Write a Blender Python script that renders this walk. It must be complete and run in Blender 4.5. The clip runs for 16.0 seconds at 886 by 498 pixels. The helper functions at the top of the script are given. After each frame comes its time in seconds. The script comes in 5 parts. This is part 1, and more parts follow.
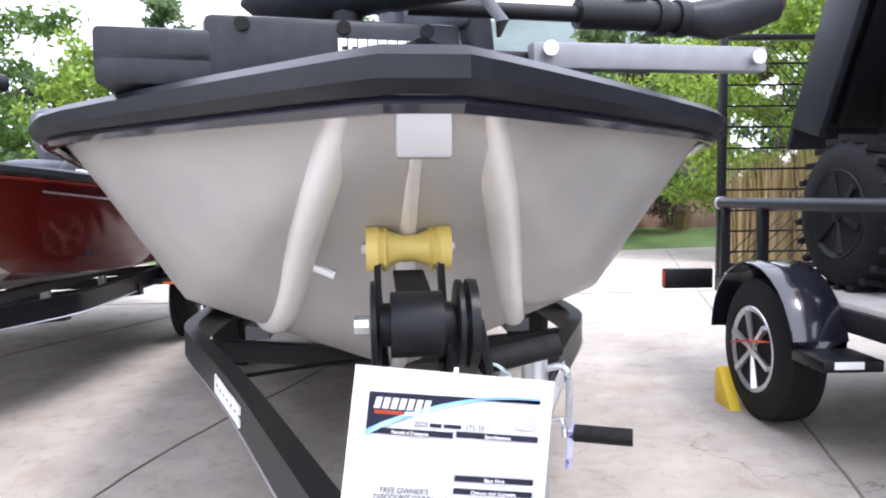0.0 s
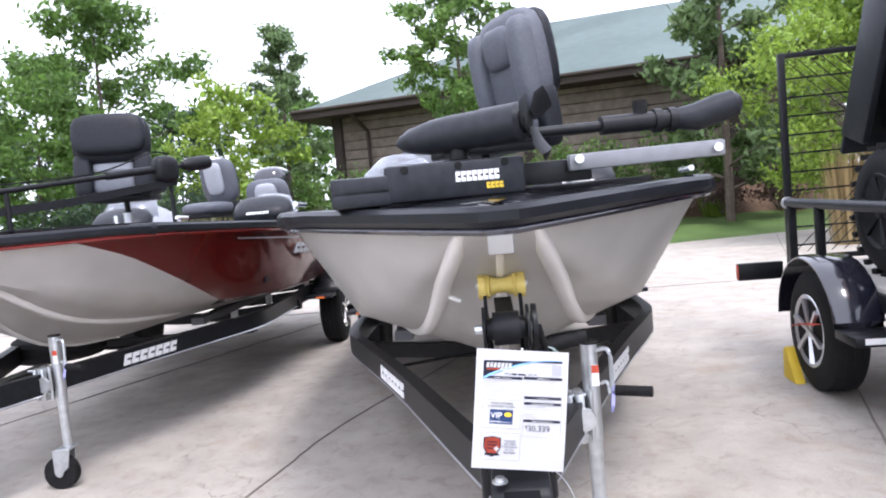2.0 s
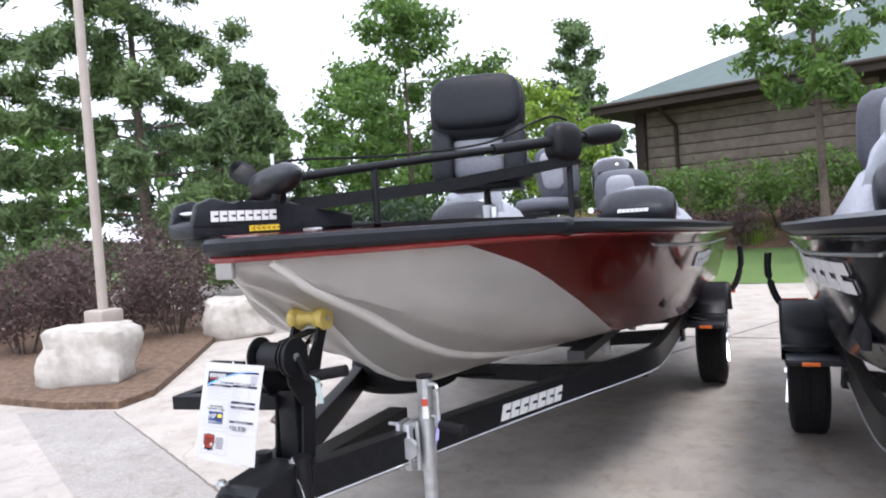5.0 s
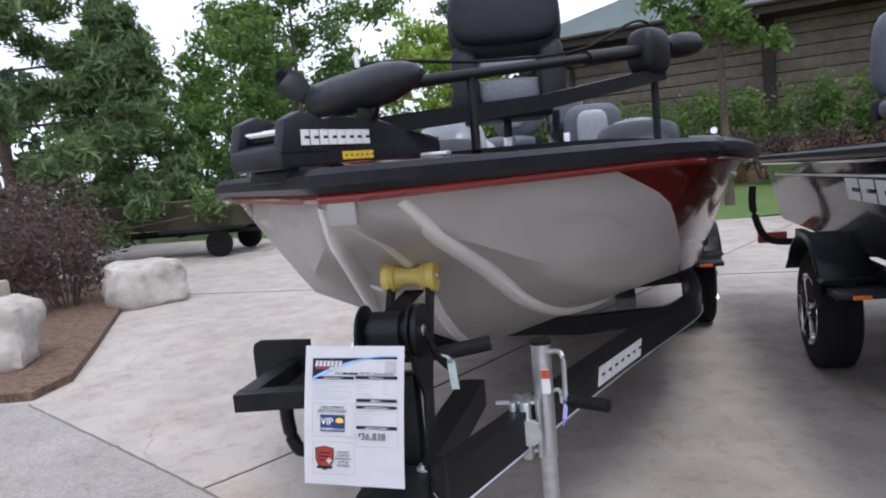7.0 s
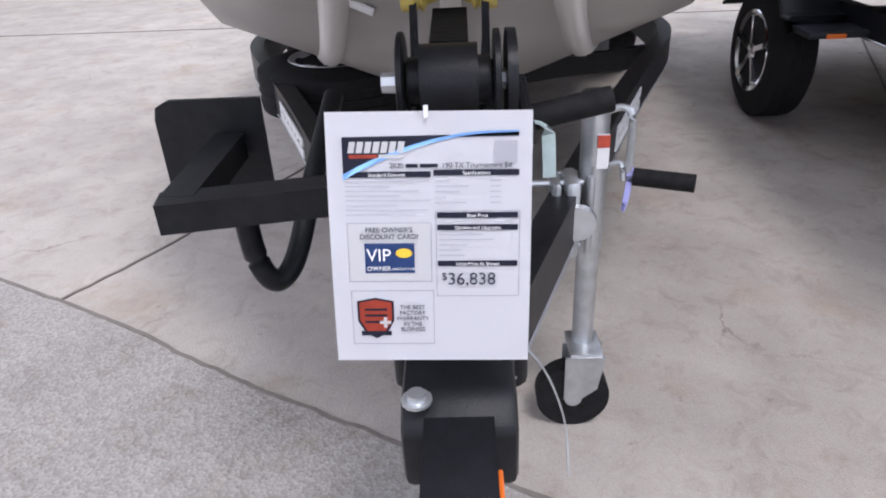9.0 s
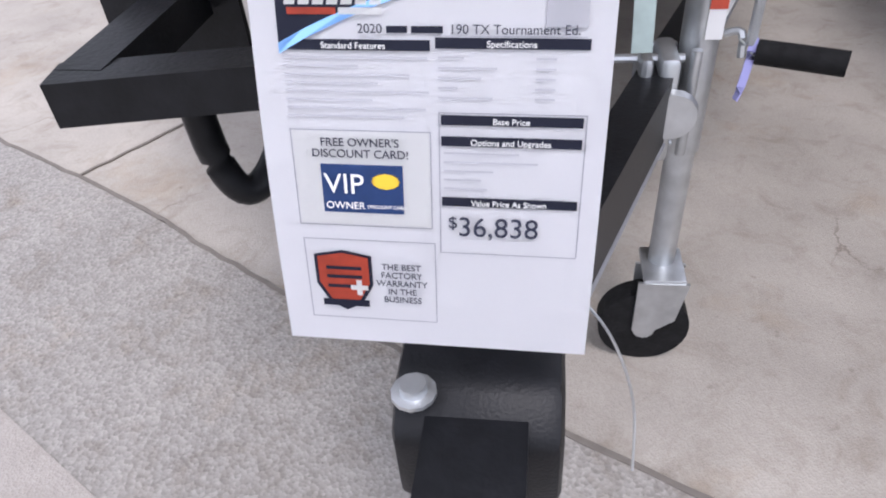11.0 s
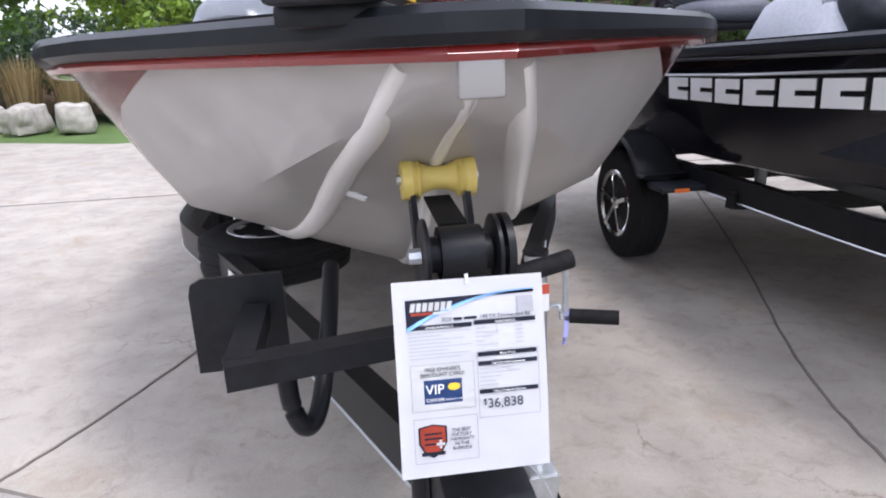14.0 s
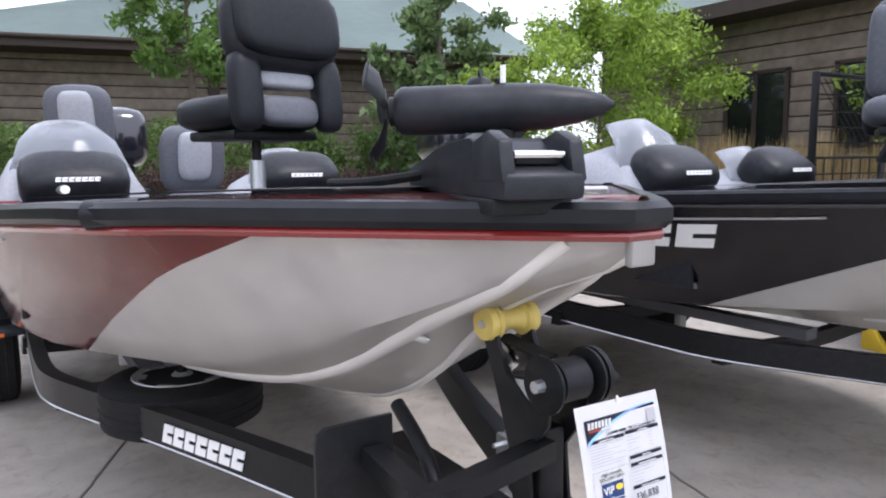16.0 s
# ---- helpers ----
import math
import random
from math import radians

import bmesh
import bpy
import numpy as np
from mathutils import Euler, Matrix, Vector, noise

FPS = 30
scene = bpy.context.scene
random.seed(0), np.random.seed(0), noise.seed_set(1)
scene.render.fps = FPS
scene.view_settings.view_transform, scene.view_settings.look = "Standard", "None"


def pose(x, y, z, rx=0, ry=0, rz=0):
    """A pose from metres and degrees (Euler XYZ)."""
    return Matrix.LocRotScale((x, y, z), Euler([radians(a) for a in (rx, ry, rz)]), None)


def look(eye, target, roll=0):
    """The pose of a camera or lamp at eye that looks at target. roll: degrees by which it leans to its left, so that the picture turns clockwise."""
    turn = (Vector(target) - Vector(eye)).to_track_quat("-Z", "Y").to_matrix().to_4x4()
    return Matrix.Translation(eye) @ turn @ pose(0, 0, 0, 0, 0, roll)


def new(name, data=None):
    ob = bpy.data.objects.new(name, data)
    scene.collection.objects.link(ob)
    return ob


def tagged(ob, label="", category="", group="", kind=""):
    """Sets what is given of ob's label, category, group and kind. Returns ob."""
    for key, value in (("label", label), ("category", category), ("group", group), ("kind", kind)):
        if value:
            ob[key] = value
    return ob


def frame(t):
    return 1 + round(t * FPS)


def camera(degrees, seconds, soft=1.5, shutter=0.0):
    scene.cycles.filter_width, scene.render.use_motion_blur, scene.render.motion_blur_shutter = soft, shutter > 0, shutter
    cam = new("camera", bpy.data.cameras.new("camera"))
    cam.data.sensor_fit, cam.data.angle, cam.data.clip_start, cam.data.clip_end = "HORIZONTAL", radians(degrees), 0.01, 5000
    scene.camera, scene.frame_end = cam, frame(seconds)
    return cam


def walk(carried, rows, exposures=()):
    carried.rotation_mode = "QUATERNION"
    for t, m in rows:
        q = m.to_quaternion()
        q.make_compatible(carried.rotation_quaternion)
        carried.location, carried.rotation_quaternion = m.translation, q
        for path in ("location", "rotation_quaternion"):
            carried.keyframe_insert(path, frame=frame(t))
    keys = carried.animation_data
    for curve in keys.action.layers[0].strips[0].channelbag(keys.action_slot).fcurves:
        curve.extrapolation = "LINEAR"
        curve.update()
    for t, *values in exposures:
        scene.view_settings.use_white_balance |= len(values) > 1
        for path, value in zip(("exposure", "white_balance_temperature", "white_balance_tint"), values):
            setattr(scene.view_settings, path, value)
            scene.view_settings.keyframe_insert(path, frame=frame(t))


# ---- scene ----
cam = camera(66.0, 16.0, soft=2.0)
PATH = [
    (0, (2.475, -2.208, 1.116), (2.694, -0.221, 0.966), -0.8),
    (0.5, (2.516, -2.505, 1.177), (2.653, -0.511, 1.017), -1.3),
    (1, (2.503, -2.564, 1.194), (2.529, -0.566, 1.024), -2.6),
    (1.5, (2.522, -2.921, 1.270), (2.477, -0.925, 1.081), -3.5),
    (2, (2.487, -3.086, 1.298), (2.379, -1.092, 1.155), -5.2),
    (2.5, (2.367, -2.766, 1.295), (1.848, -0.838, 1.197), -4.6),
    (3, (2.168, -2.378, 1.346), (1.352, -0.554, 1.264), -3.4),
    (3.3, (2.077, -2.244, 1.309), (1.138, -0.478, 1.279), -1.7),
    (3.5, (2.003, -2.188, 1.310), (0.998, -0.461, 1.223), -0.7),
    (6, (0.934, -1.762, 1.323), (0.252, 0.116, 1.231), -4.0),
    (6.5, (0.713, -1.736, 1.320), (0.109, 0.163, 1.143), -3.6),
    (7, (0.535, -1.607, 1.301), (0.006, 0.307, 1.062), -5.3),
    (7.2, (0.455, -1.566, 1.297), (-0.066, 0.347, 1.036), -3.1),
    (7.5, (0.369, -1.540, 1.281), (-0.123, 0.366, 0.924), -2.1),
    (8, (0.195, -1.540, 1.248), (-0.113, 0.354, 0.683), -4.5),
    (8.5, (0.031, -1.233, 1.185), (-0.006, 0.614, 0.368), -2.2),
    (9, (0.018, -1.030, 1.165), (-0.060, 0.763, 0.190), -2.9),
    (9.2, (0.023, -0.917, 1.134), (-0.083, 0.825, 0.060), -3.4),
    (11.3, (0.046, -0.745, 1.051), (-0.261, 0.851, -0.260), -5.0),
    (11.5, (0.046, -0.745, 1.051), (-0.274, 0.869, -0.234), -5.0),
    (12, (0.046, -0.745, 1.051), (-0.301, 0.876, -0.219), -5.0),
    (12.5, (0.024, -0.755, 1.094), (-0.155, 0.985, -0.010), -3.6),
    (13, (-0.090, -0.910, 1.125), (0.120, 0.928, 0.340), -2.6),
    (13.3, (-0.115, -0.940, 1.145), (0.145, 0.931, 0.430), -3.2),
    (13.5, (-0.130, -0.990, 1.180), (0.150, 0.860, 0.480), -3.2),
    (14, (-0.201, -1.235, 1.268), (0.114, 0.656, 0.699), -2.5),
    (14.5, (-0.337, -1.261, 1.306), (0.067, 0.648, 0.871), -3.4),
    (15, (-0.483, -1.194, 1.360), (0.039, 0.715, 1.065), -3.3),
    (15.5, (-0.713, -1.213, 1.381), (0.111, 0.595, 1.153), -2.0),
    (16, (-0.947, -1.185, 1.386), (0.140, 0.476, 1.139), -0.6),
]
walk(cam, [(t, look(e, g, r)) for t, e, g, r in PATH], exposures=[(0.0, 1.78, 6200, 17), (1.2, 1.72, 6200, 17), (2.0, 1.55, 6200, 17), (3.5, 1.2, 6250, 15), (6.0, 1.3, 6200, 15), (7.0, 0.62, 6100, 17), (7.5, 0.65, 6100, 17), (8.0, 1.0, 6150, 17), (8.6, 0.85, 6150, 18), (9.2, 0.8, 6180, 18), (11.5, 0.85, 6250, 18), (12.5, 0.9, 6280, 17), (13.0, 1.15, 6280, 17), (13.7, 1.05, 6200, 17), (14.5, 1.3, 6150, 16), (16.0, 1.15, 6250, 16)])

# ---------- light ----------
world = bpy.data.worlds.new("overcast")
scene.world = world
world.use_nodes = True
wn, wl = world.node_tree.nodes, world.node_tree.links
wn.clear()
w_out = wn.new("ShaderNodeOutputWorld")
w_bg = wn.new("ShaderNodeBackground")
w_sky = wn.new("ShaderNodeTexSky")
w_sky.sky_type = "NISHITA"
w_sky.sun_disc = False
w_sky.sun_elevation = radians(58)
w_sky.sun_rotation = radians(200)
w_sky.dust_density = 3.0
w_mix = wn.new("ShaderNodeMix")
w_mix.data_type = "RGBA"
w_tex = wn.new("ShaderNodeTexCoord")
w_noise = wn.new("ShaderNodeTexNoise")
w_noise.inputs["Scale"].default_value = 2.2
w_noise.inputs["Detail"].default_value = 5
w_ramp = wn.new("ShaderNodeValToRGB")
w_ramp.color_ramp.elements[0].position, w_ramp.color_ramp.elements[0].color = 0.3, (0.86, 0.86, 0.86, 1)
w_ramp.color_ramp.elements[1].position, w_ramp.color_ramp.elements[1].color = 0.65, (0.98, 0.98, 0.98, 1)
wl.new(w_tex.outputs["Generated"], w_noise.inputs["Vector"])
wl.new(w_noise.outputs["Fac"], w_ramp.inputs["Fac"])
wl.new(w_ramp.outputs["Color"], w_mix.inputs["Factor"])
wl.new(w_sky.outputs["Color"], w_mix.inputs["A"])
w_mix.inputs["B"].default_value = (8.7, 9.2, 10.3, 1)
wl.new(w_mix.outputs["Result"], w_bg.inputs["Color"])
w_bg.inputs["Strength"].default_value = 0.1
wl.new(w_bg.outputs["Background"], w_out.inputs["Surface"])
sun_data = bpy.data.lights.new("sun", "SUN")
sun_data.energy, sun_data.angle, sun_data.color = 1.1, radians(14), (1.0, 0.97, 0.94)
sun = new("sun", sun_data)
sun.matrix_world = look((3, -4, 12), (0, 2, 0))

# ---------- materials ----------
def mat(name, col, rough=0.6, metal=0.0, var=0.12, scale=6.0, bump=0.0, bscale=60.0, coat=0.0, col2=None, spec=0.5, big=0.8, coord="Object"):
    m = bpy.data.materials.new(name)
    m.use_nodes = True
    n, l = m.node_tree.nodes, m.node_tree.links
    b = n["Principled BSDF"]
    b.inputs["Roughness"].default_value = rough
    b.inputs["Metallic"].default_value = metal
    b.inputs["Coat Weight"].default_value = coat
    b.inputs["Coat Roughness"].default_value = 0.06
    b.inputs["Specular IOR Level"].default_value = spec
    tc = n.new("ShaderNodeTexCoord")
    n1, n2 = n.new("ShaderNodeTexNoise"), n.new("ShaderNodeTexNoise")
    n1.inputs["Scale"].default_value, n1.inputs["Detail"].default_value = scale, 8
    n2.inputs["Scale"].default_value, n2.inputs["Detail"].default_value = big, 4
    l.new(tc.outputs[coord], n1.inputs["Vector"])
    l.new(tc.outputs[coord], n2.inputs["Vector"])
    add = n.new("ShaderNodeMath")
    add.operation = "ADD"
    l.new(n1.outputs["Fac"], add.inputs[0])
    l.new(n2.outputs["Fac"], add.inputs[1])
    r = n.new("ShaderNodeMapRange")
    r.inputs["From Min"].default_value, r.inputs["From Max"].default_value = 0.65, 1.35
    l.new(add.outputs[0], r.inputs["Value"])
    mix = n.new("ShaderNodeMix")
    mix.data_type = "RGBA"
    c2 = col2 or [min(1, c * (1 + var * 1.6)) for c in col]
    c1 = col if col2 else [c * (1 - var * 1.6) for c in col]
    mix.inputs["A"].default_value = (*c1, 1)
    mix.inputs["B"].default_value = (*c2, 1)
    l.new(r.outputs[0], mix.inputs["Factor"])
    l.new(mix.outputs["Result"], b.inputs["Base Color"])
    if bump:
        n3, bp = n.new("ShaderNodeTexNoise"), n.new("ShaderNodeBump")
        n3.inputs["Scale"].default_value, n3.inputs["Detail"].default_value = bscale, 4
        l.new(tc.outputs[coord], n3.inputs["Vector"])
        bp.inputs["Strength"].default_value, bp.inputs["Distance"].default_value = bump, 0.01
        l.new(n3.outputs["Fac"], bp.inputs["Height"])
        l.new(bp.outputs["Normal"], b.inputs["Normal"])
    return m


def leaf_mat(name, c1, c2):
    m = mat(name, c1, 0.55, scale=1.2, col2=c2, big=0.5)
    n, l = m.node_tree.nodes, m.node_tree.links
    b = n["Principled BSDF"]
    g = n.new("ShaderNodeNewGeometry")
    h = n.new("ShaderNodeHueSaturation")
    r = n.new("ShaderNodeMapRange")
    r.inputs["To Min"].default_value, r.inputs["To Max"].default_value = 0.6, 1.45
    l.new(g.outputs["Random Per Island"], r.inputs["Value"])
    l.new(r.outputs[0], h.inputs["Value"])
    src = b.inputs["Base Color"].links[0].from_socket
    l.new(src, h.inputs["Color"])
    l.new(h.outputs["Color"], b.inputs["Base Color"])
    tr, mx = n.new("ShaderNodeBsdfTranslucent"), n.new("ShaderNodeMixShader")
    l.new(h.outputs["Color"], tr.inputs["Color"])
    mx.inputs["Fac"].default_value = 0.45
    l.new(b.outputs["BSDF"], mx.inputs[1])
    l.new(tr.outputs["BSDF"], mx.inputs[2])
    l.new(mx.outputs["Shader"], n["Material Output"].inputs["Surface"])
    return m


def paving(name, c1, c2, speck, pebble, crack):
    """Weathered paving: broad stains, blotches, fine aggregate and hairline cracks."""
    m = mat(name, c1, 0.88, scale=3.4, col2=c2, big=0.6)
    n, l = m.node_tree.nodes, m.node_tree.links
    b = n["Principled BSDF"]
    tc = n.new("ShaderNodeTexCoord")
    src = b.inputs["Base Color"].links[0].from_socket

    def tex(kind, scale, detail=4.0, rough=0.6):
        t = n.new(kind)
        t.inputs["Scale"].default_value = scale
        l.new(tc.outputs["Object"], t.inputs["Vector"])
        if kind == "ShaderNodeTexNoise":
            t.inputs["Detail"].default_value, t.inputs["Roughness"].default_value = detail, rough
        return t

    def ranged(sock, lo, hi, a, z):
        r = n.new("ShaderNodeMapRange")
        for k, v in zip(("From Min", "From Max", "To Min", "To Max"), (lo, hi, a, z)):
            r.inputs[k].default_value = v
        l.new(sock, r.inputs["Value"])
        return r.outputs[0]

    def tint(src, fac, col):
        x = n.new("ShaderNodeMix")
        x.data_type, x.blend_type = "RGBA", "MULTIPLY"
        l.new(fac, x.inputs["Factor"])
        l.new(src, x.inputs["A"])
        x.inputs["B"].default_value = (*col, 1)
        return x.outputs["Result"]

    blot = tex("ShaderNodeTexNoise", 9.0, 9.0, 0.72)
    blot.inputs["Distortion"].default_value = 0.8
    src = tint(src, ranged(blot.outputs["Fac"], 0.5, 0.68, 0.0, 0.75), (0.74, 0.7, 0.66))
    rust = tex("ShaderNodeTexNoise", 2.1, 6.0, 0.7)
    src = tint(src, ranged(rust.outputs["Fac"], 0.55, 0.75, 0.0, 0.7), (0.86, 0.72, 0.56))
    drip = tex("ShaderNodeTexNoise", 22.0, 2.0)
    src = tint(src, ranged(drip.outputs["Fac"], 0.7, 0.76, 0.0, 0.5), (0.55, 0.52, 0.5))
    grain = tex("ShaderNodeTexVoronoi", pebble)
    pick = n.new("ShaderNodeSeparateColor")
    l.new(grain.outputs["Color"], pick.inputs[0])
    src = tint(src, ranged(pick.outputs[0], 0.0, 1.0, 0.0, speck), (0.35, 0.34, 0.33))
    warp = tex("ShaderNodeTexNoise", 3.0, 6.0, 0.65)
    mixv = n.new("ShaderNodeMix")
    mixv.data_type = "VECTOR"
    mixv.inputs["Factor"].default_value = 0.22
    l.new(tc.outputs["Object"], mixv.inputs["A"])
    l.new(warp.outputs["Color"], mixv.inputs["B"])
    edge = n.new("ShaderNodeTexVoronoi")
    edge.feature = "DISTANCE_TO_EDGE"
    edge.inputs["Scale"].default_value = 1.5
    l.new(mixv.outputs["Result"], edge.inputs["Vector"])
    some = tex("ShaderNodeTexNoise", 1.3, 3.0)
    both = n.new("ShaderNodeMath")
    both.operation = "MULTIPLY"
    l.new(ranged(edge.outputs["Distance"], 0.0, 0.007, crack, 0.0), both.inputs[0])
    l.new(ranged(some.outputs["Fac"], 0.5, 0.62, 0.0, 1.0), both.inputs[1])
    src = tint(src, both.outputs[0], (0.42, 0.38, 0.34))
    l.new(src, b.inputs["Base Color"])
    bp = n.new("ShaderNodeBump")
    bp.inputs["Strength"].default_value, bp.inputs["Distance"].default_value = 0.25 + speck * 0.5, 0.004
    l.new(grain.outputs["Distance"], bp.inputs["Height"])
    l.new(bp.outputs["Normal"], b.inputs["Normal"])
    return m


def hull_mat(name, paint, bare, start):
    """Hull: bare silver bow and bottom, painted flank behind a slanting line."""
    m = mat(name, bare, 0.3, 0.2, var=0.06, scale=3, coat=0.5, big=1.5)
    n, l = m.node_tree.nodes, m.node_tree.links
    b = n["Principled BSDF"]
    src = b.inputs["Base Color"].links[0].from_socket
    tc, sx = n.new("ShaderNodeTexCoord"), n.new("ShaderNodeSeparateXYZ")
    l.new(tc.outputs["Object"], sx.inputs[0])

    def math_node(op, a, bb):
        k = n.new("ShaderNodeMath")
        k.operation = op
        for i, v in enumerate((a, bb)):
            if isinstance(v, (int, float)):
                k.inputs[i].default_value = v
            else:
                l.new(v, k.inputs[i])
        return k.outputs[0]

    dz = math_node("SUBTRACT", 1.22, sx.outputs["Z"])
    line = math_node("ADD", math_node("MULTIPLY", dz, 2.5), start)
    aft = math_node("GREATER_THAN", sx.outputs["Y"], line)
    low = math_node("SUBTRACT", 0.79, math_node("MULTIPLY", sx.outputs["Y"], 0.02))
    high = math_node("GREATER_THAN", sx.outputs["Z"], math_node("SUBTRACT", low, 0.12))
    fac = math_node("MULTIPLY", aft, high)
    mix = n.new("ShaderNodeMix")
    mix.data_type = "RGBA"
    l.new(fac, mix.inputs["Factor"])
    l.new(src, mix.inputs["A"])
    mix.inputs["B"].default_value = (*paint, 1)
    l.new(mix.outputs["Result"], b.inputs["Base Color"])
    l.new(math_node("SUBTRACT", 0.34, math_node("MULTIPLY", fac, 0.2)), b.inputs["Roughness"])
    l.new(math_node("ADD", 0.3, math_node("MULTIPLY", fac, 0.7)), b.inputs["Coat Weight"])
    return m


M = {
    "concrete": paving("concrete", (0.32, 0.288, 0.252), (0.5, 0.458, 0.4), 0.18, 260, 0.85),
    "asphalt": paving("asphalt", (0.3, 0.28, 0.255), (0.41, 0.385, 0.35), 0.5, 130, 0.0),
    "pale": mat("pale_concrete", (0.42, 0.39, 0.35), 0.85, scale=14, bump=0.2, bscale=90, col2=(0.52, 0.49, 0.45)),
    "walk": paving("walk_concrete", (0.33, 0.3, 0.268), (0.45, 0.41, 0.37), 0.2, 220, 0.3),
    "joint": mat("joint", (0.17, 0.15, 0.13), 0.95, scale=30),
    "grass": mat("grass", (0.06, 0.12, 0.025), 0.9, scale=25, bump=0.8, bscale=150, col2=(0.13, 0.2, 0.05)),
    "mulch": mat("mulch", (0.045, 0.028, 0.018), 0.95, scale=45, bump=1.0, bscale=38, col2=(0.2, 0.125, 0.078), big=14),
    "rock": mat("limestone", (0.3, 0.27, 0.23), 0.9, scale=9, bump=1.0, bscale=16, col2=(0.56, 0.53, 0.48), big=3),
    "black": mat("black_steel", (0.009, 0.0095, 0.011), 0.38, scale=40, bump=0.08, bscale=200, var=0.3, spec=0.22),
    "blackp": mat("black_plastic", (0.011, 0.0115, 0.013), 0.42, scale=30, var=0.25, bump=0.1, bscale=300, spec=0.22),
    "greyp": mat("grey_plastic", (0.02, 0.0215, 0.026), 0.4, scale=30, var=0.25, bump=0.1, bscale=250, spec=0.22),
    "rubber": mat("rubber", (0.009, 0.009, 0.0095), 0.75, scale=50, var=0.4, bump=0.2, bscale=120, spec=0.22),
    "rail": mat("rub_rail", (0.012, 0.013, 0.016), 0.33, scale=20, var=0.25, spec=0.22),
    "steel": mat("galvanised", (0.55, 0.57, 0.58), 0.38, 0.85, var=0.15, scale=25, bump=0.05),
    "chrome": mat("chrome", (0.7, 0.7, 0.72), 0.16, 1.0, var=0.08, scale=9),
    "alu": mat("aluminium", (0.6, 0.61, 0.63), 0.35, 0.8, var=0.08, scale=14),
    "yellow": mat("yellow_roller", (0.62, 0.47, 0.12), 0.5, scale=12, var=0.15, bump=0.1),
    "white": mat("white_print", (0.78, 0.78, 0.77), 0.55, var=0.03),
    "paper": mat("paper", (0.8, 0.8, 0.82), 0.7, var=0.02),
    "label": mat("worn_label", (0.55, 0.55, 0.54), 0.5, var=0.08, scale=30),
    "ribbon": mat("ribbon_cloth", (0.42, 0.52, 0.5), 0.8, var=0.15, scale=40),
    # hull silver darkened to the shaded look of the bow around the cover
    "stem": mat("shaded_hull_tone", (0.3, 0.29, 0.28), 0.34, 0.2, var=0.06, scale=3),
    "satin": mat("satin_metal", (0.2, 0.205, 0.22), 0.6, 0.3, var=0.12, scale=18),
    "violet": mat("violet_ribbon", (0.36, 0.36, 0.68), 0.7, var=0.1),
    "navy": mat("print_navy", (0.015, 0.018, 0.04), 0.7, var=0.05),
    "blue": mat("print_blue", (0.03, 0.075, 0.23), 0.6, var=0.15, scale=60),
    "sky": mat("print_skyblue", (0.25, 0.5, 0.85), 0.6, var=0.1),
    "ink": mat("print_grey", (0.42, 0.42, 0.46), 0.7, var=0.05),
    "pale_ink": mat("print_pale", (0.6, 0.6, 0.63), 0.7, var=0.05),
    "red": mat("print_red", (0.5, 0.07, 0.035), 0.6, var=0.2, scale=60),
    "orange": mat("orange", (0.75, 0.16, 0.02), 0.45, var=0.1),
    "gold": mat("gold_print", (0.7, 0.48, 0.03), 0.6, var=0.05),
    "redpaint": mat("red_paint", (0.22, 0.016, 0.012), 0.2, 0.3, var=0.15, coat=1.0),
    "blackpaint": mat("black_paint", (0.012, 0.012, 0.02), 0.2, 0.1, var=0.15, coat=1.0),
    "carpet": mat("deck_carpet", (0.12, 0.12, 0.125), 0.95, scale=200, bump=0.5, bscale=400, var=0.2),
    "vinyl": mat("vinyl_dark", (0.013, 0.014, 0.018), 0.45, scale=60, bump=0.15, bscale=260, var=0.2, spec=0.22),
    "vinylg": mat("vinyl_grey", (0.085, 0.09, 0.108), 0.55, scale=60, bump=0.2, bscale=300, var=0.15),
    "vinyll": mat("vinyl_light", (0.3, 0.31, 0.34), 0.55, scale=60, bump=0.15, bscale=300, var=0.1),
    "log": mat("grey_timber", (0.115, 0.09, 0.068), 0.85, scale=5, bump=0.5, bscale=20, col2=(0.24, 0.2, 0.16), big=0.9),
    "brown": mat("dark_timber", (0.035, 0.024, 0.018), 0.8, scale=9, bump=0.2),
    "roof": mat("green_roof", (0.16, 0.225, 0.2), 0.5, scale=3, var=0.08, big=0.3),
    "glassdark": mat("dark_glass", (0.01, 0.012, 0.014), 0.08, var=0.05),
    "olive": mat("olive_paint", (0.11, 0.105, 0.07), 0.5, scale=5, var=0.15),
    "pole": mat("pole_paint", (0.36, 0.31, 0.27), 0.6, var=0.06, scale=8),
    "bark": mat("bark", (0.09, 0.07, 0.055), 0.95, scale=18, bump=0.8, bscale=30, var=0.35),
    "pine": leaf_mat("pine_needles", (0.085, 0.14, 0.055), (0.16, 0.235, 0.085)),
    "leaf": leaf_mat("leaves_green", (0.075, 0.15, 0.03), (0.15, 0.25, 0.055)),
    "lime": leaf_mat("leaves_lime", (0.16, 0.26, 0.03), (0.27, 0.38, 0.06)),
    "dark": leaf_mat("leaves_dark", (0.035, 0.065, 0.035), (0.06, 0.1, 0.05)),
    "purple": leaf_mat("leaves_purple", (0.075, 0.047, 0.045), (0.14, 0.092, 0.085)),
    "tan": leaf_mat("grass_tan", (0.3, 0.22, 0.1), (0.45, 0.35, 0.18)),
    "hull_red": hull_mat("hull_red", (0.21, 0.017, 0.012), (0.74, 0.715, 0.68), 0.04),
    "hull_black": hull_mat("hull_black", (0.012, 0.011, 0.018), (0.74, 0.715, 0.68), 0.4),
}
